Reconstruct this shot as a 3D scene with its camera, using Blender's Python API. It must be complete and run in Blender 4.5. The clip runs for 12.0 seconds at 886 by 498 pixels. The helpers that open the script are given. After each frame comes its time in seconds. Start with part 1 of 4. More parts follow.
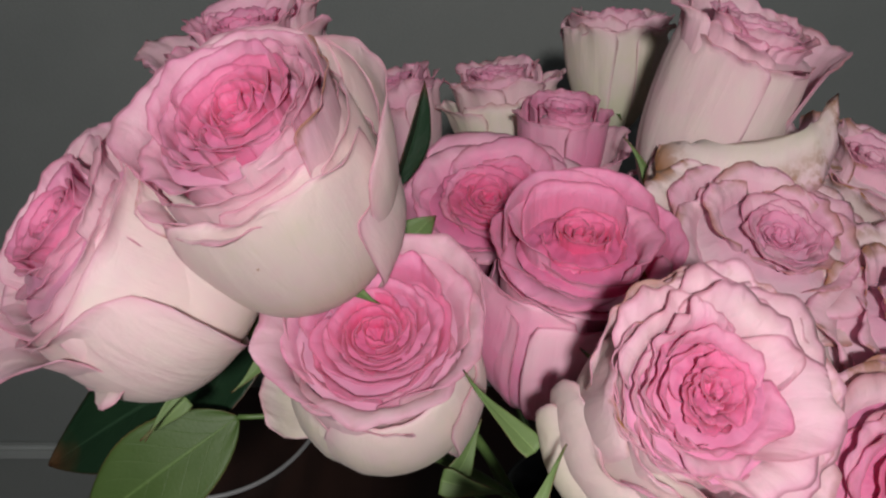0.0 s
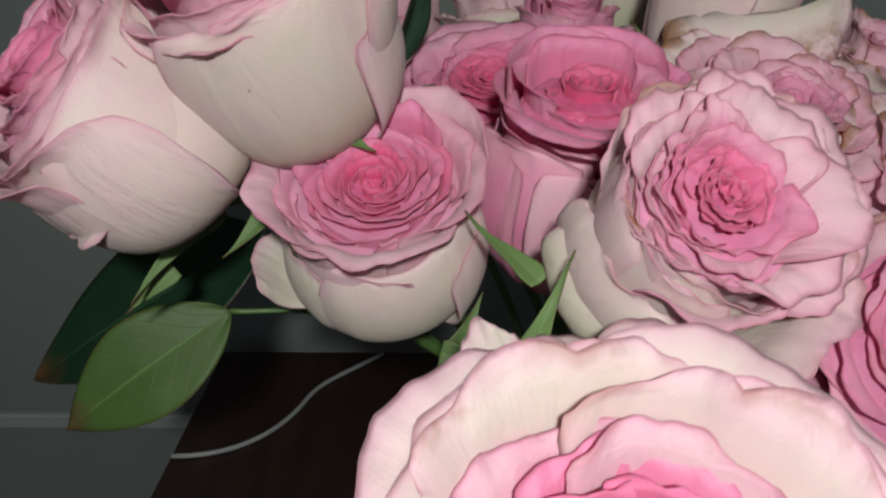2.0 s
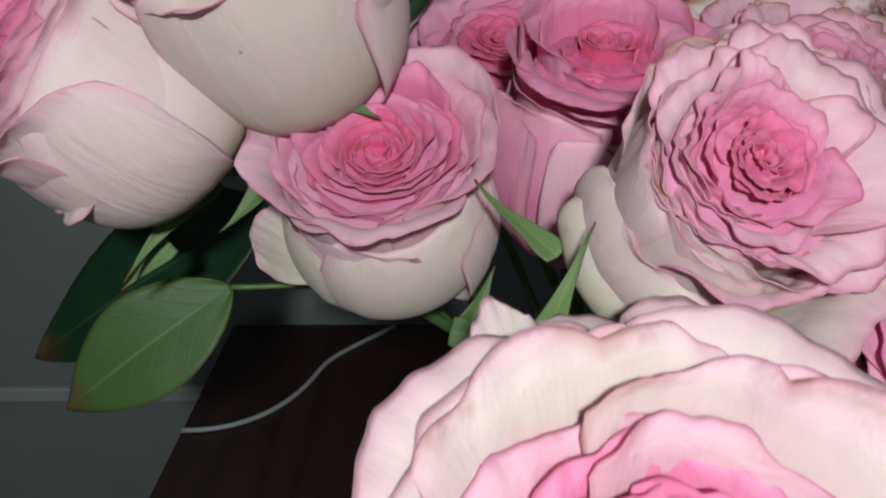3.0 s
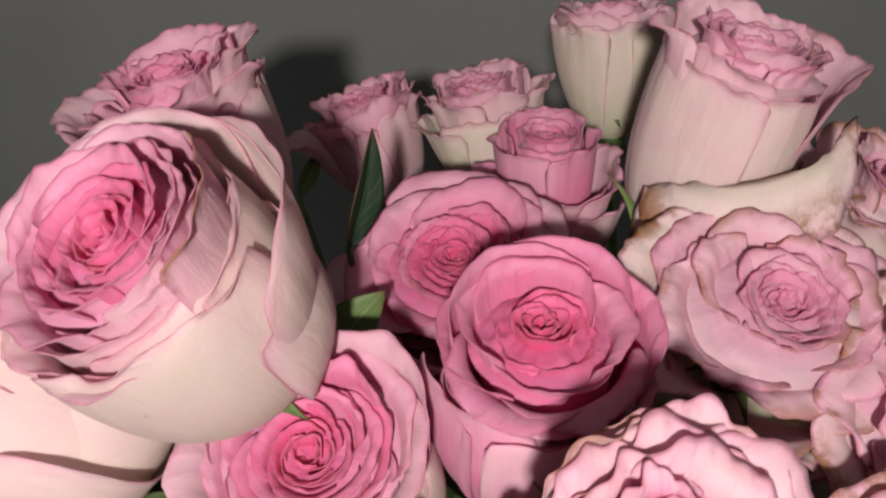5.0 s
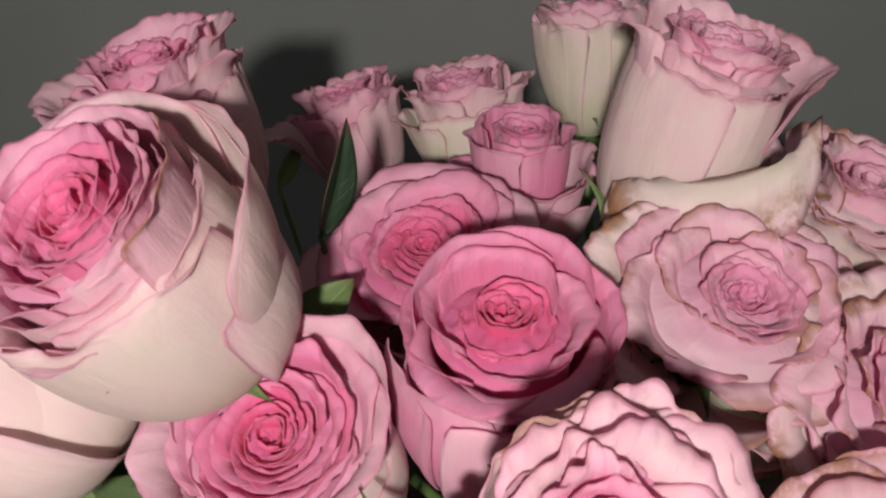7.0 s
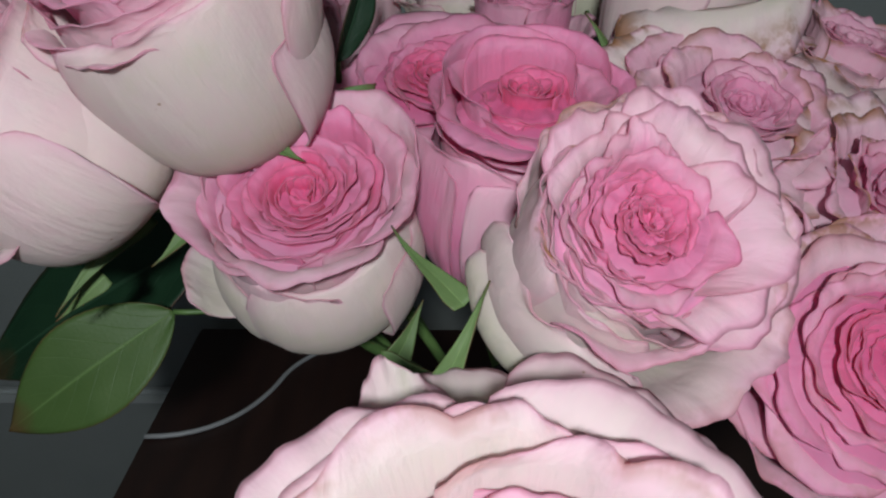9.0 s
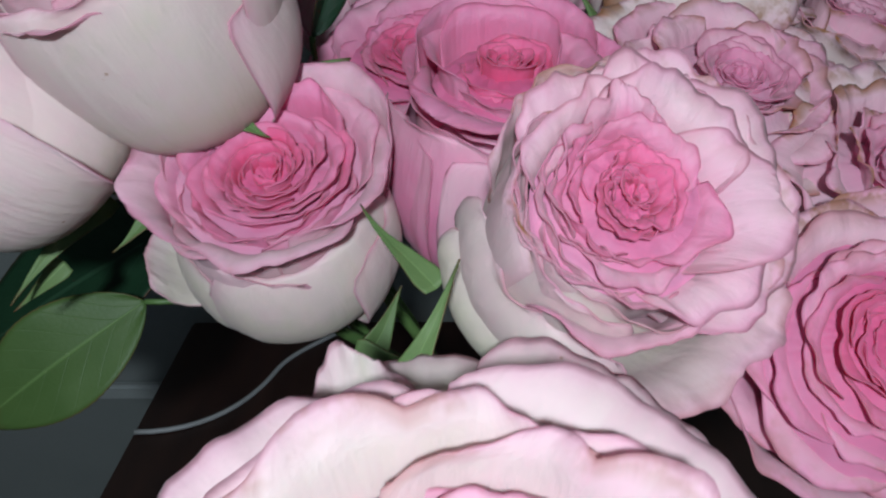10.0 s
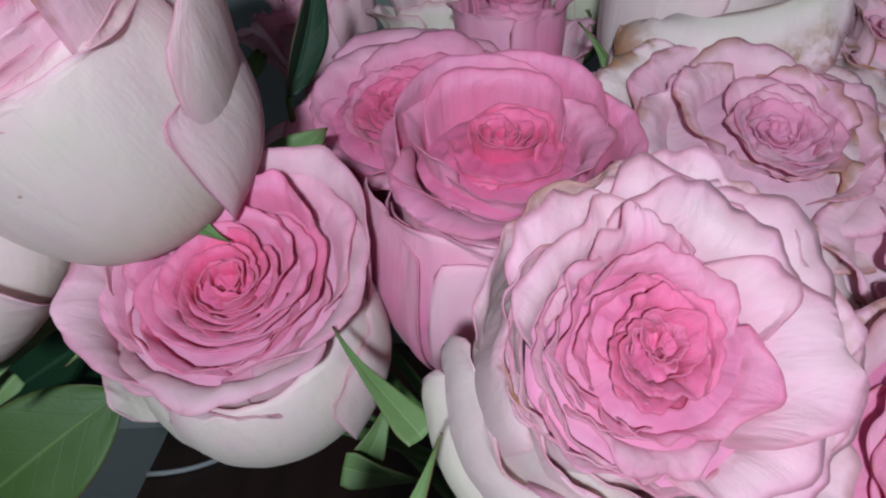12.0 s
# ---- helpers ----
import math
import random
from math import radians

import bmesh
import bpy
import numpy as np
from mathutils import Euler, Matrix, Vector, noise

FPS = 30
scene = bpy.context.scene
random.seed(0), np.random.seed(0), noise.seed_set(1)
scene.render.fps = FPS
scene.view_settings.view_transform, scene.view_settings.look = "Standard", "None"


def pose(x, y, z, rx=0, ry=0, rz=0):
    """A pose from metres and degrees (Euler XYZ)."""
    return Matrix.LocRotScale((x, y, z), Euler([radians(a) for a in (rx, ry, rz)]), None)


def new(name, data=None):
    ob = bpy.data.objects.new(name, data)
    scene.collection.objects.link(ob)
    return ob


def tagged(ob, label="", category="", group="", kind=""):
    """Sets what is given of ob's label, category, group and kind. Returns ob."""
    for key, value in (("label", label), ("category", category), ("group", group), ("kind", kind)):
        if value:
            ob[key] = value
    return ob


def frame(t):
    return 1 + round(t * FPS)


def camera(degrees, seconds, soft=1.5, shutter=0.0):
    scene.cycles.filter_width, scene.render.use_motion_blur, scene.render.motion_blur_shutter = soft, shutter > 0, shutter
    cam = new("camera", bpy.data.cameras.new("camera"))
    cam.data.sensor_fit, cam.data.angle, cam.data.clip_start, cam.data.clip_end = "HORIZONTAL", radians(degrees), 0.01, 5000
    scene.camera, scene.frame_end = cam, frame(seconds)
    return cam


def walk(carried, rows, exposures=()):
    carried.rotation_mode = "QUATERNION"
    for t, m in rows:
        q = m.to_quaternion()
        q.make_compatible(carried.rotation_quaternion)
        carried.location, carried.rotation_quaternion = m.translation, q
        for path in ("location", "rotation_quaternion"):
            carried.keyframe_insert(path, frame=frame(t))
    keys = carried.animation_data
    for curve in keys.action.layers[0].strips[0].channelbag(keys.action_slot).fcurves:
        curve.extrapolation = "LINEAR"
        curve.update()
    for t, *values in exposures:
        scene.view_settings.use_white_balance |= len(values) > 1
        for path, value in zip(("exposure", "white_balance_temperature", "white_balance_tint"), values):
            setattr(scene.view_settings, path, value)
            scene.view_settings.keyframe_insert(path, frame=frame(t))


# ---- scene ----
cam = camera(55.5, 12.0, soft=2.2, shutter=0.4)
METRES, EYE, TILT, LEAN, TURN = 0.37, 0.47, -22.0, 0.0, 0.0
ROWS = [
    (0.0, 0.0, 0.0, 0.0, 0.0, 0.0, -0.0),
    (0.5, -0.0002, 0.0009, -0.0386, -0.17, 0.31, -0.07),
    (1.0, -0.0001, -0.0023, -0.0674, -0.27, 0.73, -0.14),
    (1.5, 0.0047, -0.0023, -0.0876, -0.29, 0.92, -0.22),
    (2.0, -0.002, 0.0316, -0.128, -0.16, 0.59, -0.2),
    (2.5, -0.0137, 0.0521, -0.1406, 0.15, -0.22, -0.07),
    (3.0, 0.0007, 0.0722, -0.1254, 0.69, -1.5, 0.27),
    (3.5, 0.0078, 0.1225, -0.0645, 1.22, -2.9, 1.03),
    (5.5, 0.1023, 0.0951, 0.1462, 3.75, -4.03, 3.47),
    (6.0, 0.103, 0.0835, 0.1519, 3.83, -4.11, 3.28),
    (6.5, 0.1064, 0.083, 0.1439, 3.64, -4.15, 2.76),
    (7.0, 0.1099, 0.098, 0.103, 3.17, -3.91, 2.07),
    (7.5, 0.0988, 0.0701, 0.0441, 2.32, -3.15, 1.28),
    (9.5, 0.0425, 0.0609, -0.1082, -0.71, -1.88, -0.33),
    (10.0, 0.0676, 0.0929, -0.0999, -0.24, -2.34, 0.17),
    (10.5, 0.0776, 0.1599, -0.0592, 0.29, -2.72, 0.9),
    (11.0, 0.0701, 0.1691, -0.0402, 0.86, -3.01, 1.61),
    (11.5, 0.0835, 0.1708, -0.0296, 1.23, -3.09, 2.17),
    (12.0, 0.0908, 0.1832, -0.0272, 1.34, -3.12, 2.5),
]
# exposure and white balance of the phone's own automatic
EXPOSURES = [(0.0, 0.30, 6500, 11), (0.6, 0.28, 6800, 6), (2.5, 0.11, 6100, 0), (3.7, 0.38, 5900, 0), (5.3, 0.62, 7100, 17), (6.5, 0.60, 7100, 17), (7.0, 0.52, 6900, 13), (7.7, 0.38, 6750, 10), (9.3, 0.06, 5650, 2), (10.5, 0.29, 5450, 1), (12.0, 0.34, 5350, 2)]
walk(cam, [(t, pose(0, 0, EYE, TILT, LEAN, TURN) @ pose(METRES * x, METRES * y, METRES * z, 90 + pitch, roll, yaw)) for t, x, y, z, yaw, pitch, roll in ROWS], EXPOSURES)

# ---- light: fixed lamp behind the lens standing in for the phone torch, dark room ----
# dim bluish fill, added to lift the shadows through the opening in wall_south
world = bpy.data.worlds.new("dark_room_fill")
world.use_nodes = True
world.node_tree.nodes["Background"].inputs[0].default_value = (0.75, 0.85, 1.0, 1)
world.node_tree.nodes["Background"].inputs[1].default_value = 0.42
scene.world = world
lamp_data = bpy.data.lights.new("phone_torch", "POINT")
lamp_data.energy, lamp_data.shadow_soft_size, lamp_data.color = 12.9, 0.017, (1.0, 0.97, 0.93)
lamp = new("phone_torch", lamp_data)
lamp.location = (0.010, -0.250, 0.578)


# ---- materials ----
def nodes_of(name):
    m = bpy.data.materials.new(name)
    m.use_nodes = True
    t = m.node_tree
    return m, t, t.nodes["Principled BSDF"], t.nodes["Material Output"]


def node(t, kind, **settings):
    n = t.nodes.new(kind)
    for k, v in settings.items():
        n.inputs[k].default_value = v
    return n


def math_node(t, op, a, b=None, clamp=False):
    n = t.nodes.new("ShaderNodeMath")
    n.operation, n.use_clamp = op, clamp
    for i, s in enumerate((a, b)):
        if s is None:
            continue
        if isinstance(s, (int, float)):
            n.inputs[i].default_value = s
        else:
            t.links.new(s, n.inputs[i])
    return n.outputs[0]


def mix_colour(t, fac, a, b):
    n = t.nodes.new("ShaderNodeMix")
    n.data_type = "RGBA"
    for sock, s in ((n.inputs[0], fac), (n.inputs[6], a), (n.inputs[7], b)):
        if isinstance(s, (int, float)):
            sock.default_value = s
        elif isinstance(s, tuple):
            sock.default_value = (*s, 1)
        else:
            t.links.new(s, sock)
    return n.outputs[2]


def ramp(t, fac, stops):
    n = t.nodes.new("ShaderNodeValToRGB")
    while len(n.color_ramp.elements) < len(stops):
        n.color_ramp.elements.new(0.5)
    for e, (p, c) in zip(n.color_ramp.elements, stops):
        e.position, e.color = p, (*c, 1) if len(c) == 3 else c
    t.links.new(fac, n.inputs[0])
    return n.outputs[0]


def petal_material():
    """Petal skin: own colour by petal plus painted glow (tone), paler to the claw, a mauve rim, a rim line that is
    partly painted shadow, browned rim where old (wear).
    """
    m, t, bsdf, out = nodes_of("rose_petal")
    uv = node(t, "ShaderNodeUVMap")
    sep = t.nodes.new("ShaderNodeSeparateXYZ")
    t.links.new(uv.outputs[0], sep.inputs[0])
    u, v = sep.outputs[0], sep.outputs[1]
    tone = t.nodes.new("ShaderNodeAttribute")
    tone.attribute_name = "tone"
    wear = t.nodes.new("ShaderNodeAttribute")
    wear.attribute_name = "wear"
    info = t.nodes.new("ShaderNodeObjectInfo")
    coord = t.nodes.new("ShaderNodeTexCoord")
    # veins run from claw to rim
    vec = t.nodes.new("ShaderNodeCombineXYZ")
    t.links.new(math_node(t, "MULTIPLY", u, 46.0), vec.inputs[0])
    t.links.new(math_node(t, "MULTIPLY", v, 2.6), vec.inputs[1])
    t.links.new(math_node(t, "MULTIPLY", info.outputs["Random"], 37.0), vec.inputs[2])
    veins = node(t, "ShaderNodeTexNoise", Scale=1.0, Detail=4.0, Roughness=0.6, Distortion=0.6)
    t.links.new(vec.outputs[0], veins.inputs["Vector"])
    blotch = node(t, "ShaderNodeTexNoise", Scale=85.0, Detail=3.0, Roughness=0.55)
    t.links.new(coord.outputs["Object"], blotch.inputs["Vector"])
    fine = node(t, "ShaderNodeTexNoise", Scale=620.0, Detail=3.0)
    t.links.new(coord.outputs["Object"], fine.inputs["Vector"])
    # distance from the rim, in petal measure, made uneven
    side = math_node(t, "SUBTRACT", 1.0, math_node(t, "ABSOLUTE", math_node(t, "SUBTRACT", math_node(t, "MULTIPLY", u, 2.0), 1.0)))
    rim = math_node(t, "MINIMUM", math_node(t, "MULTIPLY", side, 4.5), math_node(t, "SUBTRACT", 1.0, v))
    rim = math_node(t, "ADD", rim, math_node(t, "MULTIPLY", math_node(t, "SUBTRACT", blotch.outputs[0], 0.5), 0.05))
    flush = ramp(t, rim, [(0.0, (1, 1, 1)), (0.09, (0.45, 0.45, 0.45)), (0.26, (0.14, 0.14, 0.14)), (0.5, (0, 0, 0))])
    f = math_node(t, "ADD", tone.outputs["Fac"], math_node(t, "MULTIPLY", flush, 0.22))
    f = math_node(t, "ADD", f, math_node(t, "MULTIPLY", math_node(t, "SUBTRACT", blotch.outputs[0], 0.5), 0.22))
    f = math_node(t, "ADD", f, math_node(t, "MULTIPLY", math_node(t, "SUBTRACT", veins.outputs[0], 0.5), 0.07))
    f = math_node(t, "ADD", f, math_node(t, "MULTIPLY", math_node(t, "SUBTRACT", info.outputs["Random"], 0.5), 0.10))
    f = math_node(t, "SUBTRACT", f, math_node(t, "MULTIPLY", math_node(t, "SUBTRACT", 0.45, v, True), 0.28), True)
    skin = ramp(t, f, [(0.0, (0.77, 0.75, 0.61)), (0.13, (0.84, 0.74, 0.71)), (0.34, (0.86, 0.60, 0.69)),
                       (0.60, (0.86, 0.375, 0.585)), (0.82, (0.88, 0.215, 0.445)), (1.0, (0.85, 0.12, 0.31))])
    mauve = math_node(t, "MULTIPLY", math_node(t, "MULTIPLY", flush, f), 0.30, True)
    skin = mix_colour(t, mauve, skin, (0.72, 0.40, 0.60))
    # thin dark rim line: the petal's mauve edge together with painted edge shadow
    rim_shade_line = ramp(t, rim, [(0.0, (1, 1, 1)), (0.018, (0.6, 0.6, 0.6)), (0.042, (0, 0, 0))])
    skin = mix_colour(t, math_node(t, "MULTIPLY", math_node(t, "MULTIPLY", rim_shade_line, math_node(t, "MULTIPLY", math_node(t, "POWER", blotch.outputs[0], 1.6), 2.2, True)), 0.62), skin, (0.46, 0.15, 0.21))
    # browned, dried rim in patches
    patch = node(t, "ShaderNodeTexNoise", Scale=60.0, Detail=4.0, Roughness=0.7)
    t.links.new(coord.outputs["Object"], patch.inputs["Vector"])
    dry = math_node(t, "MULTIPLY", ramp(t, patch.outputs[0], [(0.46, (0, 0, 0)), (0.56, (1, 1, 1))]), ramp(t, rim, [(0.0, (1, 1, 1)), (0.08, (0.7, 0.7, 0.7)), (0.17, (0, 0, 0))]))
    skin = mix_colour(t, math_node(t, "MULTIPLY", dry, wear.outputs["Fac"], True), skin, (0.40, 0.19, 0.07))
    # a few small freckles
    spot = node(t, "ShaderNodeTexVoronoi", Scale=120.0)
    t.links.new(coord.outputs["Object"], spot.inputs["Vector"])
    freckle = math_node(t, "MULTIPLY", ramp(t, spot.outputs["Distance"], [(0.045, (1, 1, 1)), (0.07, (0, 0, 0))]), ramp(t, patch.outputs[0], [(0.60, (0, 0, 0)), (0.64, (1, 1, 1))]))
    skin = mix_colour(t, math_node(t, "MULTIPLY", freckle, 0.7), skin, (0.42, 0.24, 0.12))
    t.links.new(skin, bsdf.inputs["Base Color"])
    bsdf.inputs["Roughness"].default_value = 0.52
    bsdf.inputs["Specular IOR Level"].default_value = 0.32
    bsdf.inputs["Sheen Weight"].default_value = 0.12
    crease = node(t, "ShaderNodeTexNoise", Scale=1.0, Detail=3.0, Roughness=0.5, Distortion=1.2)
    vec2 = t.nodes.new("ShaderNodeCombineXYZ")
    t.links.new(math_node(t, "MULTIPLY", u, 9.0), vec2.inputs[0])
    t.links.new(math_node(t, "MULTIPLY", v, 3.0), vec2.inputs[1])
    t.links.new(math_node(t, "MULTIPLY", info.outputs["Random"], 91.0), vec2.inputs[2])
    t.links.new(vec2.outputs[0], crease.inputs["Vector"])
    h = math_node(t, "ADD", math_node(t, "MULTIPLY", veins.outputs[0], 0.8), math_node(t, "MULTIPLY", fine.outputs[0], 0.55))
    h = math_node(t, "ADD", h, math_node(t, "MULTIPLY", crease.outputs[0], 3.2))
    bump = node(t, "ShaderNodeBump", Strength=0.32, Distance=0.0008)
    t.links.new(h, bump.inputs["Height"])
    t.links.new(bump.outputs[0], bsdf.inputs["Normal"])
    trans = t.nodes.new("ShaderNodeBsdfTranslucent")
    t.links.new(skin, trans.inputs[0])
    mix = t.nodes.new("ShaderNodeMixShader")
    mix.inputs[0].default_value = 0.56
    t.links.new(bsdf.outputs[0], mix.inputs[1])
    t.links.new(trans.outputs[0], mix.inputs[2])
    t.links.new(mix.outputs[0], out.inputs[0])
    return m


def leaf_material(name, dark, light, rough):
    m, t, bsdf, out = nodes_of(name)
    uv = node(t, "ShaderNodeUVMap")
    sep = t.nodes.new("ShaderNodeSeparateXYZ")
    t.links.new(uv.outputs[0], sep.inputs[0])
    coord = t.nodes.new("ShaderNodeTexCoord")
    mid = math_node(t, "ABSOLUTE", math_node(t, "SUBTRACT", sep.outputs[0], 0.5))
    # side veins slant towards the tip
    slant = math_node(t, "SUBTRACT", sep.outputs[1], math_node(t, "MULTIPLY", mid, 0.55))
    wave = math_node(t, "ABSOLUTE", math_node(t, "SINE", math_node(t, "MULTIPLY", slant, 24.0)))
    vein = ramp(t, wave, [(0.0, (1, 1, 1)), (0.10, (0, 0, 0))])
    rib = ramp(t, mid, [(0.010, (1, 1, 1)), (0.022, (0, 0, 0))])
    net = node(t, "ShaderNodeTexVoronoi", Scale=420.0)
    net.feature = "DISTANCE_TO_EDGE"
    t.links.new(coord.outputs["Object"], net.inputs["Vector"])
    blotch = node(t, "ShaderNodeTexNoise", Scale=60.0, Detail=4.0)
    t.links.new(coord.outputs["Object"], blotch.inputs["Vector"])
    col = mix_colour(t, blotch.outputs[0], dark, light)
    col = mix_colour(t, math_node(t, "MULTIPLY", vein, 0.10), col, tuple(min(1, c * 1.9 + 0.01) for c in light))
    col = mix_colour(t, math_node(t, "MULTIPLY", rib, 0.32), col, tuple(min(1, c * 2.2 + 0.02) for c in light))
    edge = math_node(t, "MINIMUM", math_node(t, "SUBTRACT", 0.5, mid), math_node(t, "SUBTRACT", 1.0, sep.outputs[1]))
    col = mix_colour(t, math_node(t, "MULTIPLY", ramp(t, edge, [(0.0, (1, 1, 1)), (0.02, (0, 0, 0))]), 0.6), col, (0.10, 0.035, 0.02))
    dry = math_node(t, "ADD", sep.outputs[1], math_node(t, "MULTIPLY", math_node(t, "SUBTRACT", blotch.outputs[0], 0.5), 0.25))
    col = mix_colour(t, math_node(t, "MULTIPLY", ramp(t, dry, [(0.84, (0, 0, 0)), (0.97, (1, 1, 1))]), 0.75), col, (0.075, 0.032, 0.014))
    t.links.new(col, bsdf.inputs["Base Color"])
    bsdf.inputs["Roughness"].default_value = rough
    bsdf.inputs["Specular IOR Level"].default_value = 0.35
    h = math_node(t, "ADD", math_node(t, "MULTIPLY", math_node(t, "ADD", vein, math_node(t, "MULTIPLY", rib, 2.0)), -0.5), math_node(t, "MULTIPLY", net.outputs["Distance"], 0.4))
    bump = node(t, "ShaderNodeBump", Strength=0.35, Distance=0.0006)
    t.links.new(h, bump.inputs["Height"])
    t.links.new(bump.outputs[0], bsdf.inputs["Normal"])
    trans = t.nodes.new("ShaderNodeBsdfTranslucent")
    t.links.new(col, trans.inputs[0])
    mix = t.nodes.new("ShaderNodeMixShader")
    mix.inputs[0].default_value = 0.15
    t.links.new(bsdf.outputs[0], mix.inputs[1])
    t.links.new(trans.outputs[0], mix.inputs[2])
    t.links.new(mix.outputs[0], out.inputs[0])
    return m


def plain_material(name, a, b, rough, scale, bump_size=0.0005, detail_scale=900.0, stretch=(1, 1, 1), spec=0.4, metal=0.0):
    m, t, bsdf, out = nodes_of(name)
    coord = t.nodes.new("ShaderNodeTexCoord")
    mp = t.nodes.new("ShaderNodeMapping")
    mp.inputs["Scale"].default_value = stretch
    t.links.new(coord.outputs["Object"], mp.inputs[0])
    n1 = node(t, "ShaderNodeTexNoise", Scale=scale, Detail=6.0, Roughness=0.6)
    n2 = node(t, "ShaderNodeTexNoise", Scale=detail_scale, Detail=3.0)
    for n in (n1, n2):
        t.links.new(mp.outputs[0], n.inputs["Vector"])
    f = math_node(t, "ADD", math_node(t, "MULTIPLY", n1.outputs[0], 0.8), math_node(t, "MULTIPLY", n2.outputs[0], 0.2))
    f = ramp(t, f, [(0.3, (0, 0, 0)), (0.7, (1, 1, 1))])
    t.links.new(mix_colour(t, f, a, b), bsdf.inputs["Base Color"])
    t.links.new(math_node(t, "ADD", math_node(t, "MULTIPLY", n1.outputs[0], 0.2), rough - 0.1), bsdf.inputs["Roughness"])
    bsdf.inputs["Specular IOR Level"].default_value = spec
    bsdf.inputs["Metallic"].default_value = metal
    bump = node(t, "ShaderNodeBump", Strength=0.4, Distance=bump_size)
    t.links.new(n2.outputs[0], bump.inputs["Height"])
    t.links.new(bump.outputs[0], bsdf.inputs["Normal"])
    return m


PETAL = petal_material()
# leaf greens darkened for the torch's falloff; the dark side carries painted shade too
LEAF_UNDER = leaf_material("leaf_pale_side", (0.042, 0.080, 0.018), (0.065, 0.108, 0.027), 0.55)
LEAF_DARK_SHADED = leaf_material("leaf_dark_side_shaded", (0.006, 0.022, 0.010), (0.011, 0.034, 0.014), 0.5)
SEPAL = leaf_material("sepal_green", (0.070, 0.118, 0.038), (0.130, 0.190, 0.066), 0.6)
STEM = plain_material("stem_green", (0.048, 0.092, 0.026), (0.095, 0.155, 0.044), 0.5, 90.0)
WALL = plain_material("grey_wall_paint", (0.165, 0.180, 0.176), (0.205, 0.218, 0.211), 0.75, 5.0, 0.0006, 350.0)
RAIL = plain_material("grey_gloss_paint", (0.28, 0.30, 0.30), (0.33, 0.35, 0.34), 0.45, 8.0, 0.0003, 200.0)
TABLE = plain_material("dark_brown_wood", (0.016, 0.008, 0.007), (0.036, 0.016, 0.012), 0.42, 7.0, 0.0003, 160.0, (9, 1, 1))
CABLE = plain_material("white_cable_sheath", (0.26, 0.26, 0.27), (0.33, 0.33, 0.33), 0.45, 30.0)
VASE = plain_material("black_glaze", (0.010, 0.011, 0.014), (0.018, 0.019, 0.024), 0.25, 20.0)
CEILING = plain_material("ceiling_paint", (0.5, 0.5, 0.5), (0.56, 0.56, 0.55), 0.8, 4.0)
FLOOR = plain_material("floor_boards", (0.10, 0.07, 0.05), (0.16, 0.11, 0.08), 0.55, 6.0, 0.0005, 120.0, (1, 8, 1))


# ---- mesh helpers ----
def mesh_from(name, verts, faces, mat, uvs=None, values=None, smooth=True):
    me = bpy.data.meshes.new(name)
    me.from_pydata([tuple(map(float, p)) for p in verts], [], faces)
    me.materials.append(mat)
    if uvs is not None:
        layer = me.uv_layers.new(name="UVMap")
        idx = np.empty(len(me.loops), dtype=np.int32)
        me.loops.foreach_get("vertex_index", idx)
        layer.data.foreach_set("uv", np.asarray(uvs, dtype=np.float32)[idx].ravel())
    for key, val in (values or {}).items():
        a = me.attributes.new(key, "FLOAT", "POINT")
        a.data.foreach_set("value", np.array(np.broadcast_to(val, len(me.vertices)), dtype=np.float32))
    if smooth:
        me.polygons.foreach_set("use_smooth", [True] * len(me.polygons))
    me.update()
    return me


def child(name, me, parent, label=""):
    ob = new(name, me)
    ob.parent = parent
    if label:
        tagged(ob, label)
    return ob


def part(name, bm, mat, parent, label=""):
    me = bpy.data.meshes.new(name)
    bm.to_mesh(me)
    bm.free()
    me.materials.append(mat)
    return child(name, me, parent, label)


def thicken(grid, thick):
    """Front and back sheet of a grid (n, m, 3), closed round the rim."""
    n, m = grid.shape[:2]
    du, dv = np.gradient(grid, axis=0), np.gradient(grid, axis=1)
    nor = np.cross(du, dv)
    nor /= np.linalg.norm(nor, axis=2, keepdims=True) + 1e-12
    verts = np.concatenate([(grid + nor * thick / 2).reshape(-1, 3), (grid - nor * thick / 2).reshape(-1, 3)])
    k = n * m
    f = []
    for i in range(n - 1):
        for j in range(m - 1):
            a, b, c, d = i * m + j, (i + 1) * m + j, (i + 1) * m + j + 1, i * m + j + 1
            f += [(a, b, c, d), (k + d, k + c, k + b, k + a)]
    ring = [i * m for i in range(n)] + [(n - 1) * m + j for j in range(1, m)] + [i * m + m - 1 for i in range(n - 2, -1, -1)] + [j for j in range(m - 2, 0, -1)]
    for a, b in zip(ring, ring[1:] + ring[:1]):
        f.append((b, a, k + a, k + b))
    return verts, f


def grid_uv(n, m):
    u, v = np.meshgrid(np.linspace(0, 1, n), np.linspace(0, 1, m), indexing="ij")
    uv = np.stack([u, v], axis=2).reshape(-1, 2)
    return np.concatenate([uv, uv])


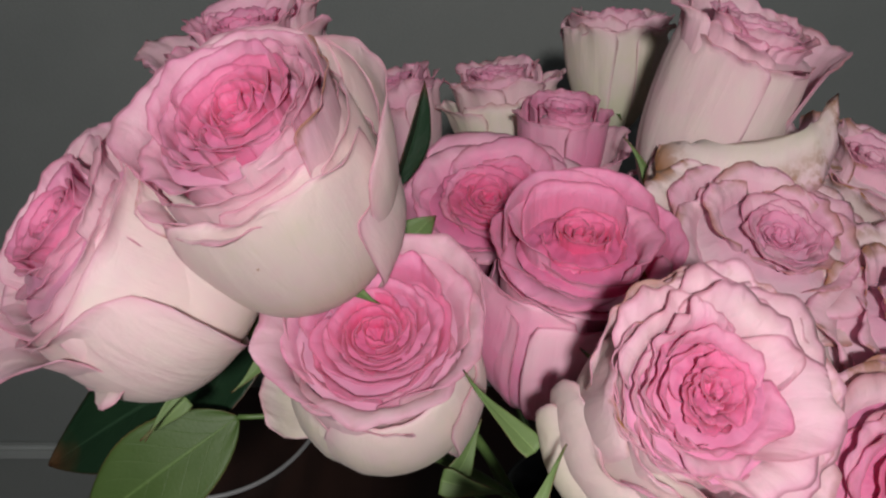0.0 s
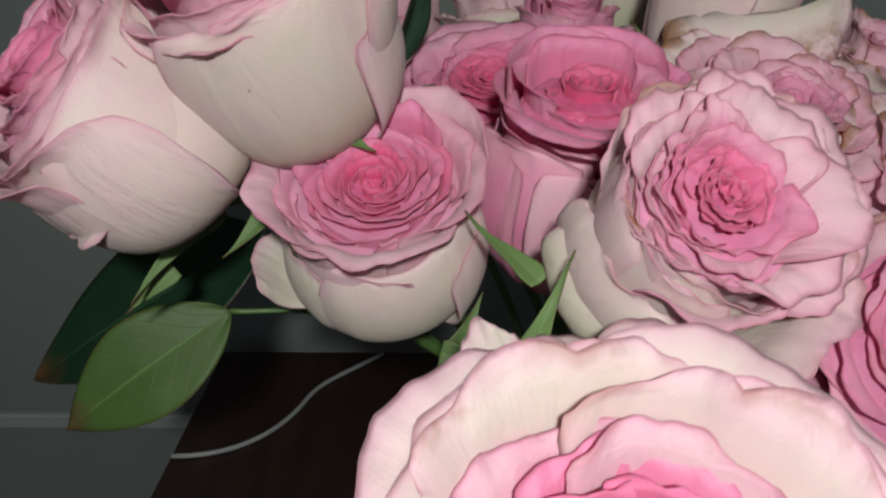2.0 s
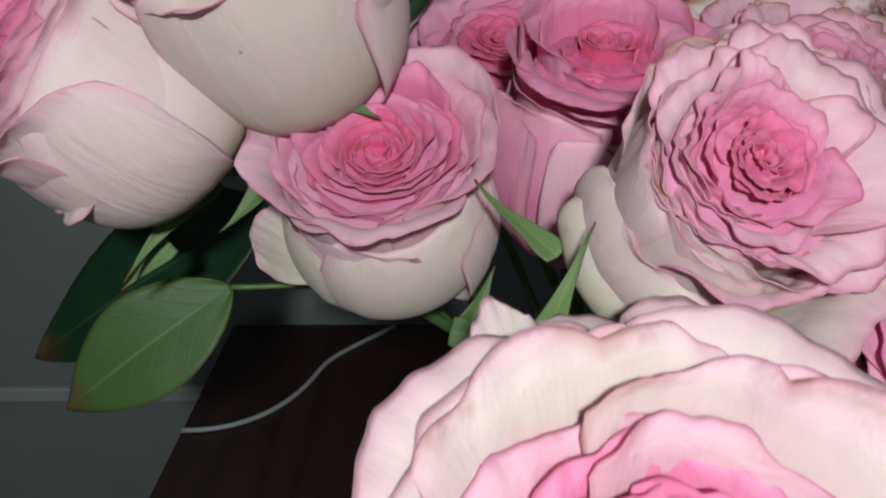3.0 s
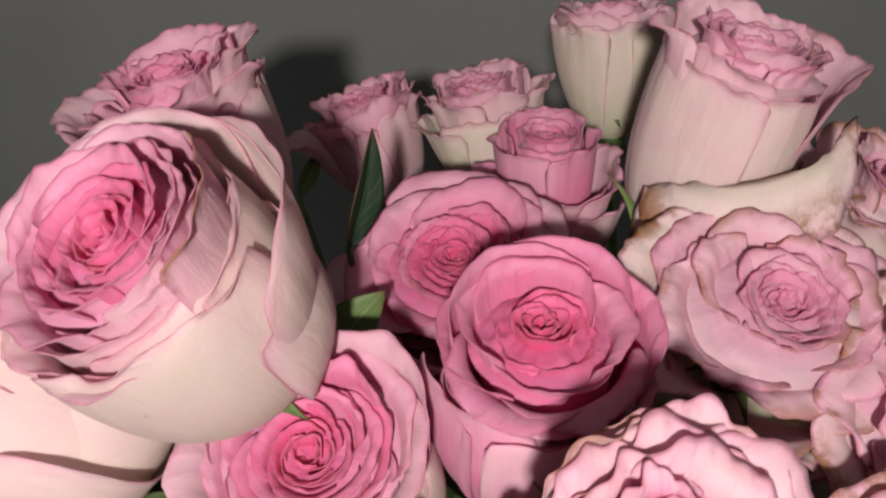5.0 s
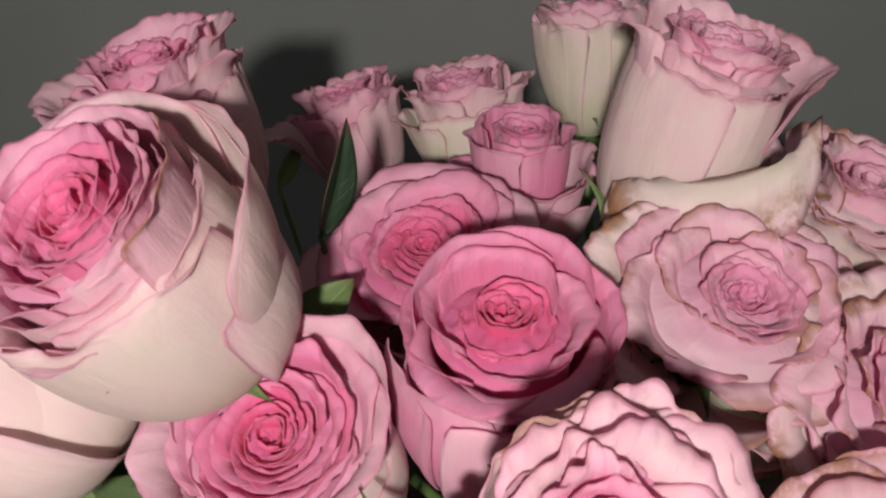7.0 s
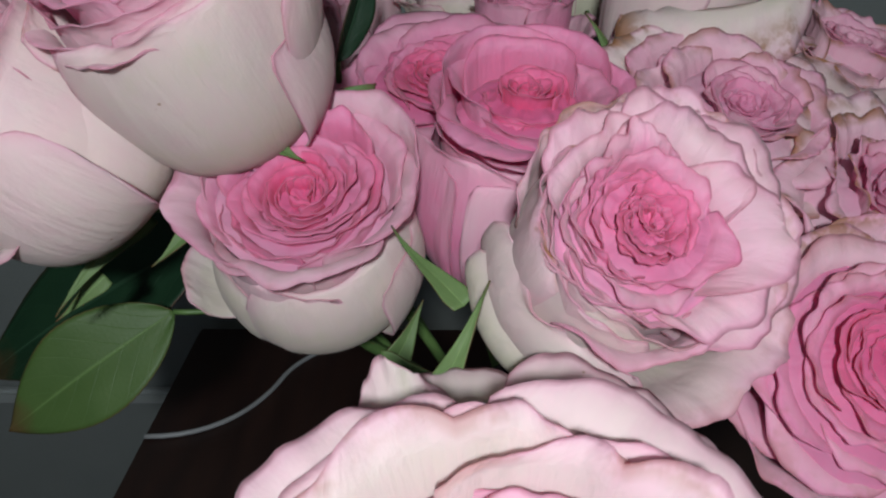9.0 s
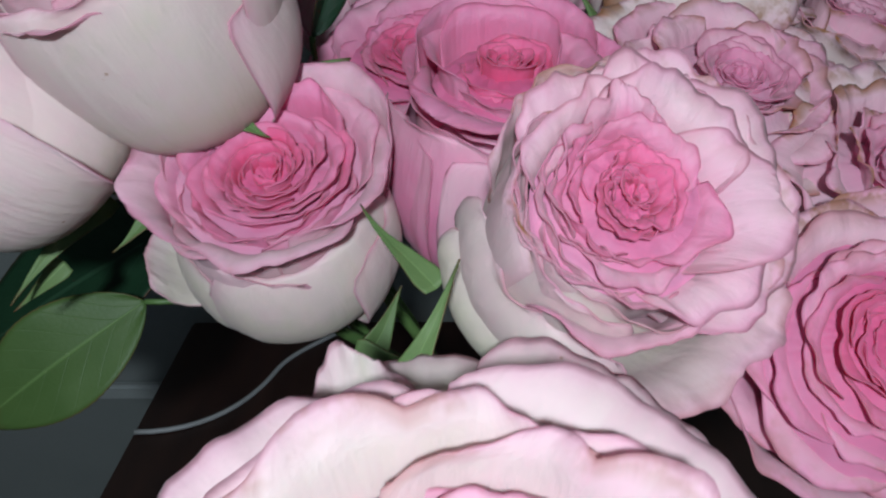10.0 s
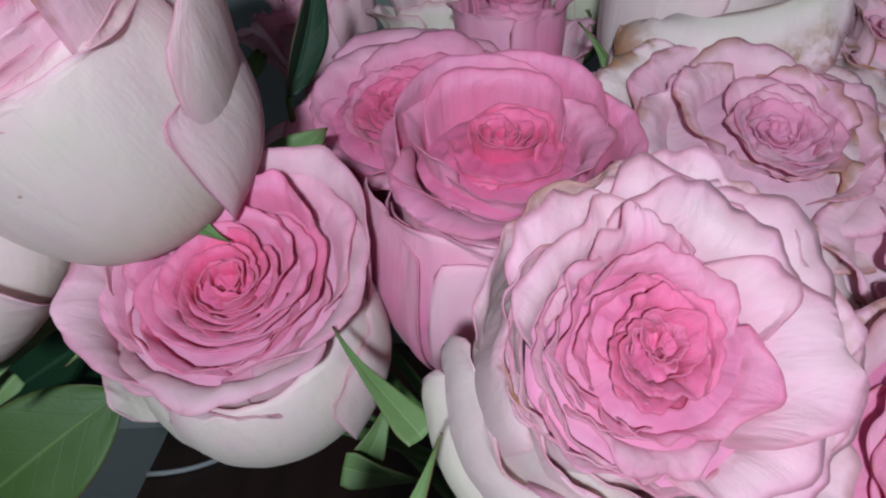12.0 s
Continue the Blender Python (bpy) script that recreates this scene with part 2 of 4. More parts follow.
def tube(name, pts, radii, mat, parent, label="", sides=10, caps=True):
    pts = [Vector(p) for p in pts]
    verts, faces = [], []
    side = Vector((0.31, 0.87, 0.38))
    for i, p in enumerate(pts):
        d = (pts[min(i + 1, len(pts) - 1)] - pts[max(i - 1, 0)]).normalized()
        x = d.cross(side).normalized()
        y = d.cross(x)
        for s in range(sides):
            a = 2 * math.pi * s / sides
            verts.append(p + (x * math.cos(a) + y * math.sin(a)) * radii[i])
    for i in range(len(pts) - 1):
        for s in range(sides):
            a, b = i * sides + s, i * sides + (s + 1) % sides
            faces.append((a, b, b + sides, a + sides))
    if caps:
        faces += [tuple(range(sides))[::-1], tuple(range((len(pts) - 1) * sides, len(pts) * sides))]
    return child(name, mesh_from(name, verts, faces, mat), parent, label)


def bend(a, b, c, d, n):
    """Points along a cubic from a to d, pulled by b and c."""
    out = []
    for i in range(n):
        s = i / (n - 1)
        out.append((1 - s) ** 3 * Vector(a) + 3 * s * (1 - s) ** 2 * Vector(b) + 3 * s * s * (1 - s) * Vector(c) + s ** 3 * Vector(d))
    return out


# ---- roses ----
UP = Vector((0, 0.375, 0.927))
TOWARD = Vector((0, -0.927, 0.375))


def petal_grid(theta, hw, r0, r1, z1, r2, z2, rt, zt, curl, lc, ruffle=0.0012, twist=0.07, drop=0.16, point=0.0,
               edge=0.0, fold=1.0, slope=0.0, seed=0.0, nu=17, nv=15, wave=0.0015, waist=0.42, nick=0.0, frill=0.0011):
    """A petal as a sheet on a curved cup: claw at (r0, 0), belly, rim at (rt, zt), then rolled out by curl degrees over lc."""
    rows = []
    tx, tz = rt - r2, zt - z2
    a_end = math.atan2(tz, tx)
    for j in range(41):
        q = j / 40
        if q <= 0.72:
            s = q / 0.72
            b0, b1, b2, b3 = (1 - s) ** 3, 3 * s * (1 - s) ** 2, 3 * s * s * (1 - s), s ** 3
            rows.append((b0 * r0 + b1 * r1 + b2 * r2 + b3 * rt, b1 * z1 + b2 * z2 + b3 * zt))
        else:
            ds = lc / (41 * 0.28)
            a = a_end - radians(curl) * min(1.0, (q - 0.72) / 0.28 / fold)
            rows.append((rows[-1][0] + ds * math.cos(a), rows[-1][1] + ds * math.sin(a)))
    prof = np.array(rows)
    g = np.zeros((nu, nv, 3))
    for i in range(nu):
        u = -1 + 2 * i / (nu - 1)
        au = abs(u)
        top = 1 - drop * (1 - max(0.0, 1 - au ** 2.4) ** 0.5) - 0.03 * nick * max(0.0, 1 - 9 * au) + point * max(0.0, 1 - 3.2 * au) ** 1.5 * 0.10
        for j in range(nv):
            v = j / (nv - 1)
            q = min(1.0, v * top)
            rho, z = (np.interp(q * 40, np.arange(41), prof[:, k]) for k in (0, 1))
            w = waist + (1 - waist) * min(1.0, q / 0.62) ** 0.8
            phi = theta + u * hw * w * (1 - 0.12 * max(0.0, q - 0.75) / 0.25)
            n1 = noise.noise((u * 1.3 + seed, v * 1.6, seed * 0.7))
            n2 = noise.noise((u * 2.6 + seed * 2, v * 1.5, seed))
            n3 = noise.noise((u * 6.0 + seed * 3, v * 2.5, seed + 9))
            e = max(v, au * 0.9) ** 4
            dr = wave * 1.6 * n1 * v + ruffle * e * (2.0 * n2 + 0.9 * n3)
            # crimped rim: short frills that die out a few millimetres down
            rim = max(0.0, (max(v, au ** 3) - 0.72) / 0.28) ** 2
            n4 = noise.noise((u * 7.5 + seed * 5, v * 1.5, seed * 1.3))
            n5 = noise.noise((u * 17.0 - seed * 4, v * 2.0, seed * 2.1))
            gather = noise.noise((u * 9.0 + seed, v * 0.7, seed * 0.3)) * 0.00025 * v
            dr += frill * rim * (0.9 * n4 + 0.25 * n5) + gather
            rho2 = max(0.0004, rho * (1 + twist * u * min(1, v * 2)) + dr + edge * au ** 4 * v * v)
            zz = z + ruffle * e * (1.1 * noise.noise((u * 2.4 - seed, 7.1, seed)) + 0.8 * noise.noise((u * 6.5, 3.3 + seed, 1.0))) + wave * n1 * v * 0.7 + slope * u * v + frill * rim * (0.9 * noise.noise((u * 6.0 + seed, 5.7, seed)) + 0.25 * n5)
            g[i, j] = (rho2 * math.cos(phi), rho2 * math.sin(phi), zz)
    return g


def add_petal(rose, tone, wear, fine=False, **kw):
    kw.setdefault("nu", 45 if fine else 35)
    kw.setdefault("nv", 24 if fine else 18)
    kw.setdefault("frill", 0.45 * max(0.0002, kw["ruffle"] - 0.0006))
    verts, faces = thicken(petal_grid(**kw), 0.00032)
    uv = grid_uv(kw["nu"], kw["nv"])
    # coloured petals: interreflected glow painted deeper below the rim, highlight painted paler at it
    glow = min(1.0, max(0.0, (tone - 0.15) / 0.3))
    glow_tone = tone + glow * (0.30 * np.clip(0.86 - uv[:, 1], 0, 0.4) / 0.4 - 0.10)
    me = mesh_from("petal", verts, faces, PETAL, uv, {"tone": glow_tone, "wear": wear})
    return child("petal", me, rose)


def rose_frame(centre, axis, height):
    """Base of the head, and a frame with z along the axis, x to the near low side, y to the right."""
    a = (axis[0] * Vector((1, 0, 0)) + axis[1] * UP + axis[2] * TOWARD).normalized()
    g = (TOWARD - UP).normalized()
    x = (g - a * g.dot(a)).normalized()
    y = a.cross(x)
    base = Vector(centre) - a * height * 0.55
    return Matrix(((x.x, y.x, a.x, base.x), (x.y, y.y, a.y, base.y), (x.z, y.z, a.z, base.z), (0, 0, 0, 1)))


VASE_MOUTH = Vector((0.075, 0.335, 0.205))


def rose(label, centre, axis, R, H, core=(16, 0.45, 0.92, 1.0, 0.85), spin=0.0, tones=(0.9, 0.5), wear=0.15, petals=(), fine=False, seed=1,
         ruffle=0.0012, shift=(0, 0), tilt=0.0, flare=1.0, loose=2.5, filler=(0.95, 0.26, 0.9), sepals=(0, 72, 144, 216, 288), sepal_len=0.030, sepal_out=0.6, blades=()):
    """One cut rose: a wound heart of core petals, then petals of their own shape, hip, sepals and stem.
    core: how many, out to which share of R, height at the heart and at its rim (shares of H), belly. petals: rows of
    bearing, half width (degrees), rim radius, rim height, belly, roll (degrees), rolled length, tone, more."""
    rng = random.Random(seed)
    top = new("rose")
    m = rose_frame(centre, axis, H)
    top.matrix_world = m
    tagged(top, label, "rose", "roses of the bouquet")
    count, reach, z_in, z_out, belly = core
    belly *= flare

    def lift(th, rt):
        return 1 - tilt * math.cos(th) * (0.25 + 0.75 * rt / R)

    for i in range(count):
        s = (i + 0.5) / count
        th = radians(spin + i * 137.5 + rng.uniform(-16, 16))
        rt = R * reach * (0.07 + 0.93 * s ** 0.9) * rng.uniform(0.93, 1.07)
        zt = H * (z_in + (z_out - z_in) * s) * rng.uniform(0.988, 1.012) * lift(th, rt)
        r2 = rt * (min(0.98, belly + 0.22) + (belly - min(0.98, belly + 0.22)) * s)
        tone = tones[0] + (tones[1] - tones[0]) * s + rng.uniform(-0.06, 0.06)
        p = add_petal(top, tone, wear * 0.3 * s, fine and s > 0.25, theta=th, hw=radians(108 - 40 * s) * rng.uniform(0.9, 1.1), r0=R * 0.04, r1=max(R * 0.05, r2 * 0.9), z1=H * 0.12,
                      r2=r2, z2=zt * 0.74, rt=rt, zt=zt, curl=15 + 45 * s, lc=R * (0.05 + 0.09 * s), ruffle=ruffle * (0.25 + 0.4 * s),
                      twist=0.10 + 0.08 * (1 - s), drop=0.16 + 0.10 * s, seed=seed * 17.3 + i * 3.1, wave=0.0012)
        p.matrix_local = pose(shift[0], shift[1], 0, rng.uniform(-1, 1), rng.uniform(-1, 1), 0)
    for k, row in enumerate(petals):
        th, hw, rt, zt, k2, curl, lc, tone = row[:8]
        more = dict(row[8]) if len(row) > 8 else {}
        worn = more.pop("wear", wear)
        th = radians(th)
        rt, zt, lc = rt * R, zt * H * lift(th, rt * R), lc * R
        r2 = rt * (k2 * flare if k2 < 0.9 else k2)
        d = dict(theta=th, hw=radians(hw), r0=R * 0.07, r1=max(r2, rt * 0.55) * (0.80 if k2 < 1 else 1.0), z1=H * (0.08 if k2 < 1 else -0.02), r2=r2, z2=zt * 0.70, rt=rt, zt=zt, curl=curl, lc=lc,
                 ruffle=ruffle, seed=seed * 5.7 + k * 2.9, drop=0.34, waist=0.42 if k2 < 0.85 else 0.78, twist=rng.choice((-1, 1)) * rng.uniform(0.04, 0.10))
        d.update(more)
        p = add_petal(top, tone, worn, fine, **d)
        f = max(0.0, 1 - rt / R)
        p.matrix_local = pose(shift[0] * f, shift[1] * f, 0, rng.uniform(-loose, loose), rng.uniform(-loose, loose), 0)
    # pink surface, added to fill the dark clefts between the larger petals
    z0, fall, wide = filler
    verts, faces, tone_of, uv = [(shift[0], shift[1], H * (z0 - 0.05))], [], [tones[0] + 0.08], [(0.5, 0.5)]
    rings, turns = 14, 48
    for i in range(1, rings + 1):
        q = i / rings
        for k in range(turns):
            th = 2 * math.pi * k / turns
            r = wide * R * q * (1 + 0.03 * math.sin(5 * th + seed))
            z = H * (z0 - fall * q * q - 0.05 * max(0.0, 1 - 3.5 * q)) * lift(th, r) + 0.0012 * noise.noise((3 * math.cos(th) + seed, 3 * math.sin(th), q * 9)) + 0.0007 * math.sin(38 * q + 2 * th)
            verts.append((shift[0] * (1 - q) + r * math.cos(th), shift[1] * (1 - q) + r * math.sin(th), z))
            tone_of.append(tones[0] + 0.08 + (tones[1] - tones[0] - 0.20) * q)
            uv.append((0.5 + 0.3 * math.cos(th), 0.45 + 0.25 * q))
    for k in range(turns):
        faces.append((0, 1 + k, 1 + (k + 1) % turns))
        for i in range(rings - 1):
            a, b = 1 + i * turns + k, 1 + i * turns + (k + 1) % turns
            faces.append((a, a + turns, b + turns, b))
    child("packed_petals", mesh_from("packed_petals", verts, faces, PETAL, uv, {"tone": np.array(tone_of), "wear": 0.0}), top, "added pink filler surface between the inner petals")
    # hip under the petals
    hip = []
    for i in range(9):
        s = i / 8
        hip.append((0.0022 + 0.0062 * math.sin(math.pi * min(1, 0.08 + 0.75 * s)) ** 1.2, -0.011 + 0.014 * s))
    tube("hip", [(0, 0, z) for r, z in hip], [r for r, z in hip], STEM, top, "green rounded rose hip", 14)
    for k, ang in enumerate(sepals):
        th = radians(ang)
        c, s_ = math.cos(th), math.sin(th)
        L = sepal_len * rng.uniform(0.85, 1.15)
        o = sepal_out * rng.uniform(0.8, 1.2)
        a = Vector((c * 0.006, s_ * 0.006, 0.000))
        d = Vector((c * (0.006 + L * o), s_ * (0.006 + L * o), L * (0.55 - 0.55 * o)))
        sheet("sepal", a, d, 0.0105, Vector((c * -0.3, s_ * -0.3, 1)), SEPAL, top, "green pointed sepal", bow=0.010, fold=0.3, seed=seed + k, n=9, m=15, widest=0.28, lance=True)
    inv = m.inverted()
    for k, (a, b, width, nor, bow) in enumerate(blades):
        sheet("sepal", inv @ Vector(a), inv @ Vector(b), width, inv.to_3x3() @ Vector(nor), SEPAL, top, "green pointed sepal", bow=bow, fold=0.25, seed=seed * 3 + k, n=11, m=23, widest=0.34, lance=True)
    start = m @ Vector((0, 0, -0.010))
    down = -(m.to_3x3() @ Vector((0, 0, 1)))
    end = VASE_MOUTH + Vector(((centre[0] - 0.035) * 0.22, (centre[1] - 0.27) * 0.18, -0.09))
    path = bend(start, start + down * 0.035, VASE_MOUTH + Vector(((centre[0] - 0.035) * 0.30, (centre[1] - 0.27) * 0.30, 0.03)), end, 16)
    tube("stem", [inv @ p for p in path], [0.0023] * 16, STEM, top, "green rose stem", 8)
    return top


def sheet(name, base, tip, width, normal, mat, parent, label="", bow=0.01, fold=0.15, seed=0, n=13, m=25, widest=0.42, saw=0.0, twist=0.0, pointed=1.0, lance=False):
    """A leaf blade from base to tip, as wide as told, folded at the rib and bowed along the normal."""
    base, tip = Vector(base), Vector(tip)
    d = tip - base
    length = d.length
    d.normalize()
    nor = (normal - d * normal.dot(d)).normalized()
    side = d.cross(nor)
    g = np.zeros((n, m, 3))
    for j in range(m):
        v = j / (m - 1)
        k = math.log(0.5) / math.log(widest)
        w = math.sin(math.pi * v ** k) ** (0.75 if v < widest else 0.9 * pointed) if 0 < v < 1 else 0.0
        if lance:
            w = (1 - v) ** 1.55 * min(1.0, 0.72 + v * 2.5) + 0.07 * (1 - v ** 6)
        w = max(w, 0.05 * (1 - v)) + 0.008
        tw = twist * v
        sd = side * math.cos(tw) + nor * math.sin(tw)
        nr = nor * math.cos(tw) - side * math.sin(tw)
        for i in range(n):
            u = -1 + 2 * i / (n - 1)
            wob = noise.noise((u * 1.5 + seed, v * 4.0, seed * 1.7))
            teeth = 1 + saw * (0.5 - ((v * 22 + 0.3) % 1.0)) * abs(u) ** 8
            p = base + d * (length * v) + sd * (u * w * width / 2 * teeth) + nr * (bow * math.sin(math.pi * v) + fold * abs(u) * w * width / 2 + 0.05 * width * wob * abs(u))
            if lance:
                p += nr * (0.22 * length * max(0.0, v - 0.45) ** 2 * 3.3) + sd * (0.10 * length * math.sin(seed * 2.3) * v ** 3)
            g[i, j] = p
    verts, faces = thicken(g, 0.0004)
    return child(name, mesh_from(name, verts, faces, mat, grid_uv(n, m)), parent, label)


# ---- the room ----
def box(name, lo, hi, mat, bevel=0.0, parent=None, label=""):
    bm = bmesh.new()
    bmesh.ops.create_cube(bm, size=1)
    for v in bm.verts:
        v.co = Vector([(l + h) / 2 + c * (h - l) for l, h, c in zip(lo, hi, v.co)])
    if bevel:
        bmesh.ops.bevel(bm, geom=bm.edges[:], offset=bevel, segments=3, affect="EDGES")
    return part(name, bm, mat, parent, label)


FLOOR_Z = -0.75
tagged(box("wall_north", (-2.2, 0.82, FLOOR_Z), (2.2, 0.94, 1.75), WALL), "grey matt painted wall behind the bouquet", "wall", kind="structure")
# unseen wall; its opening is added only to let the world's fill light in
wall_south = new("wall_south")
tagged(wall_south, "unseen grey matt painted wall with an opening added for fill light", "wall", kind="structure")
for lo, hi in (((-2.2, FLOOR_Z), (-0.9, 1.75)), ((0.9, FLOOR_Z), (2.2, 1.75)), ((-0.9, FLOOR_Z), (0.9, 0.15)), ((-0.9, 1.45), (0.9, 1.75))):
    box("wall_piece", (lo[0], -2.42, lo[1]), (hi[0], -2.30, hi[1]), WALL, 0, wall_south)
tagged(box("wall_west", (-2.32, -2.42, FLOOR_Z), (-2.20, 0.94, 1.75), WALL), "grey matt painted wall of the dark room", "wall", kind="structure")
tagged(box("wall_east", (2.20, -2.42, FLOOR_Z), (2.32, 0.94, 1.75), WALL), "grey matt painted wall of the dark room", "wall", kind="structure")
tagged(box("floor", (-2.32, -2.42, FLOOR_Z - 0.1), (2.32, 0.94, FLOOR_Z), FLOOR), "brown boarded floor of the dark room", "floor", kind="structure")
tagged(box("ceiling", (-2.32, -2.42, 1.75), (2.32, 0.94, 1.85), CEILING), "off-white painted ceiling", "ceiling", kind="structure")
tagged(box("trim", (-2.2, 0.806, -0.118), (-0.235, 0.82, -0.10), RAIL, 0.004), "grey gloss painted rail along the wall", "rail", kind="structure")


def build_table():
    top = new("table")
    top.location = (0, 0, 0)
    tagged(top, "dark brown wooden table carrying the bouquet", "table")
    box("tabletop", (-0.228, -0.10, -0.030), (0.95, 0.775, 0.0), TABLE, 0.003, top)
    for x in (-0.19, 0.91):
        for y in (-0.06, 0.735):
            box("leg", (x - 0.028, y - 0.028, FLOOR_Z), (x + 0.028, y + 0.028, -0.030), TABLE, 0.003, top)
    return top


build_table()


def build_vase():
    top = new("vase")
    top.location = (VASE_MOUTH.x, VASE_MOUTH.y, 0)
    tagged(top, "black glazed vase holding the roses on the table", "vase")
    prof = [(0.0, 0.0), (0.040, 0.0), (0.044, 0.004), (0.050, 0.06), (0.052, 0.12), (0.046, 0.165), (0.042, 0.185), (0.046, 0.205), (0.043, 0.205), (0.039, 0.185), (0.043, 0.165), (0.048, 0.12), (0.045, 0.06), (0.036, 0.010), (0.0, 0.010)]
    bm = bmesh.new()
    vs = [bm.verts.new((r, 0, z)) for r, z in prof]
    es = [bm.edges.new((a, b)) for a, b in zip(vs, vs[1:])]
    bmesh.ops.spin(bm, geom=vs + es, cent=(0, 0, 0), axis=(0, 0, 1), angle=2 * math.pi, steps=40)
    bmesh.ops.remove_doubles(bm, verts=bm.verts[:], dist=1e-5)
    for f in bm.faces:
        f.smooth = True
    part("body", bm, VASE, top)
    return top


build_vase()

cable = new("cable")
tagged(cable, "thin white charging cable lying on the brown table", "cable")
cable_path = bend((-0.225, 0.585, 0.003), (-0.16, 0.585, 0.002), (-0.135, 0.64, 0.002), (-0.125, 0.68, 0.002), 14) + bend((-0.125, 0.68, 0.002), (-0.115, 0.71, 0.002), (-0.10, 0.72, 0.002), (-0.06, 0.765, 0.002), 10)[1:]
tube("sheath", cable_path, [0.0022] * len(cable_path), CABLE, cable, "", 10)

# ---- the bouquet ----
PALE = "large pale cream-pink rose with a pink heart"
rose("open pink rose, wide ruffled rosette turned to the lens", (0.0588, 0.183, 0.3525), (0.15, 0.34, 0.93), 0.0322, 0.050, (11, 0.23, 0.97, 0.99, 0.86), 20, (0.84, 0.74), 0.15, [
    (-15, 80, 0.30, 0.985, 0.88, 35, 0.07, 0.74), (110, 78, 0.32, 0.99, 0.86, 40, 0.08, 0.70), (-130, 76, 0.31, 0.995, 0.88, 35, 0.07, 0.72),
    (40, 72, 0.41, 0.97, 0.86, 45, 0.10, 0.50), (170, 66, 0.42, 1.0, 0.85, 50, 0.12, 0.54), (-75, 74, 0.41, 0.975, 0.9, 40, 0.08, 0.60),
    (95, 60, 0.52, 0.96, 0.78, 75, 0.38, 0.33, dict(point=2.0, drop=0.45)), (190, 34, 0.50, 1.03, 0.82, 70, 0.20, 0.42, dict(point=3.0, drop=0.55)), (150, 58, 0.55, 0.97, 0.76, 75, 0.38, 0.32), (0, 58, 0.50, 0.93, 0.88, 55, 0.14, 0.40), (-60, 68, 0.46, 0.955, 0.96, 40, 0.07, 0.48), (-110, 66, 0.46, 0.975, 0.95, 40, 0.08, 0.44),
    (58, 58, 0.62, 0.88, 0.80, 75, 0.36, 0.30), (-25, 64, 0.58, 0.90, 0.96, 55, 0.12, 0.38), (-85, 64, 0.53, 0.935, 0.98, 40, 0.08, 0.36), (-145, 58, 0.62, 0.95, 0.86, 55, 0.18, 0.32), (120, 52, 0.72, 0.88, 0.78, 75, 0.36, 0.24),
    (195, 58, 0.74, 0.90, 0.82, 60, 0.26, 0.24, dict(nick=2.5, ruffle=0.0022)), (160, 56, 0.80, 0.86, 0.82, 60, 0.30, 0.20, dict(ruffle=0.0022)), (20, 60, 0.76, 0.78, 0.92, 75, 0.26, 0.26), (-55, 66, 0.62, 0.90, 1.02, 40, 0.10, 0.24), (-105, 60, 0.62, 0.92, 1.0, 40, 0.12, 0.20), (75, 48, 0.87, 0.80, 0.84, 75, 0.28, 0.20, dict(wear=0.3)),
    (40, 50, 1.00, 0.60, 0.90, 50, 0.44, 0.12, dict(ruffle=0.0026, wear=0.2)), (112, 50, 0.94, 0.74, 0.90, 60, 0.24, 0.18, dict(ruffle=0.0022, wear=0.4)), (155, 50, 0.90, 0.82, 0.90, 50, 0.24, 0.20, dict(ruffle=0.0024, wear=0.5)), (-150, 56, 0.90, 0.84, 0.98, 35, 0.18, 0.18, dict(ruffle=0.0024, wear=0.6)),
    (-80, 62, 0.645, 0.90, 1.10, 30, 0.10, 0.18), (-28, 64, 0.66, 0.87, 1.06, 45, 0.12, 0.24), (-108, 60, 0.71, 0.89, 1.14, 35, 0.16, 0.16, dict(wear=1.0, ruffle=0.0022)),
    (-62, 72, 0.685, 0.865, 1.28, 14, 0.07, 0.13, dict(wave=0.0010, drop=0.5)), (-5, 68, 0.73, 0.81, 1.20, 30, 0.14, 0.12), (-44, 58, 0.82, 0.66, 1.34, 8, 0.08, 0.12, dict(ruffle=0.0018, drop=0.6)), (-38, 52, 0.90, 0.46, 1.28, 15, 0.12, 0.09)],
    fine=True, seed=1, flare=0.72, loose=1.8, ruffle=0.0015, filler=(0.970, 0.080, 0.61), sepals=(80, 160, 230),
    blades=[((0.0244, 0.1858, 0.3372), (0.0059, 0.2102, 0.3416), 0.0078, (0.3, -0.8, 0.5), 0.003), ((0.0172, 0.1520, 0.3318), (0.0284, 0.1697, 0.3500), 0.0085, (-0.2, -0.9, 0.3), -0.003)])
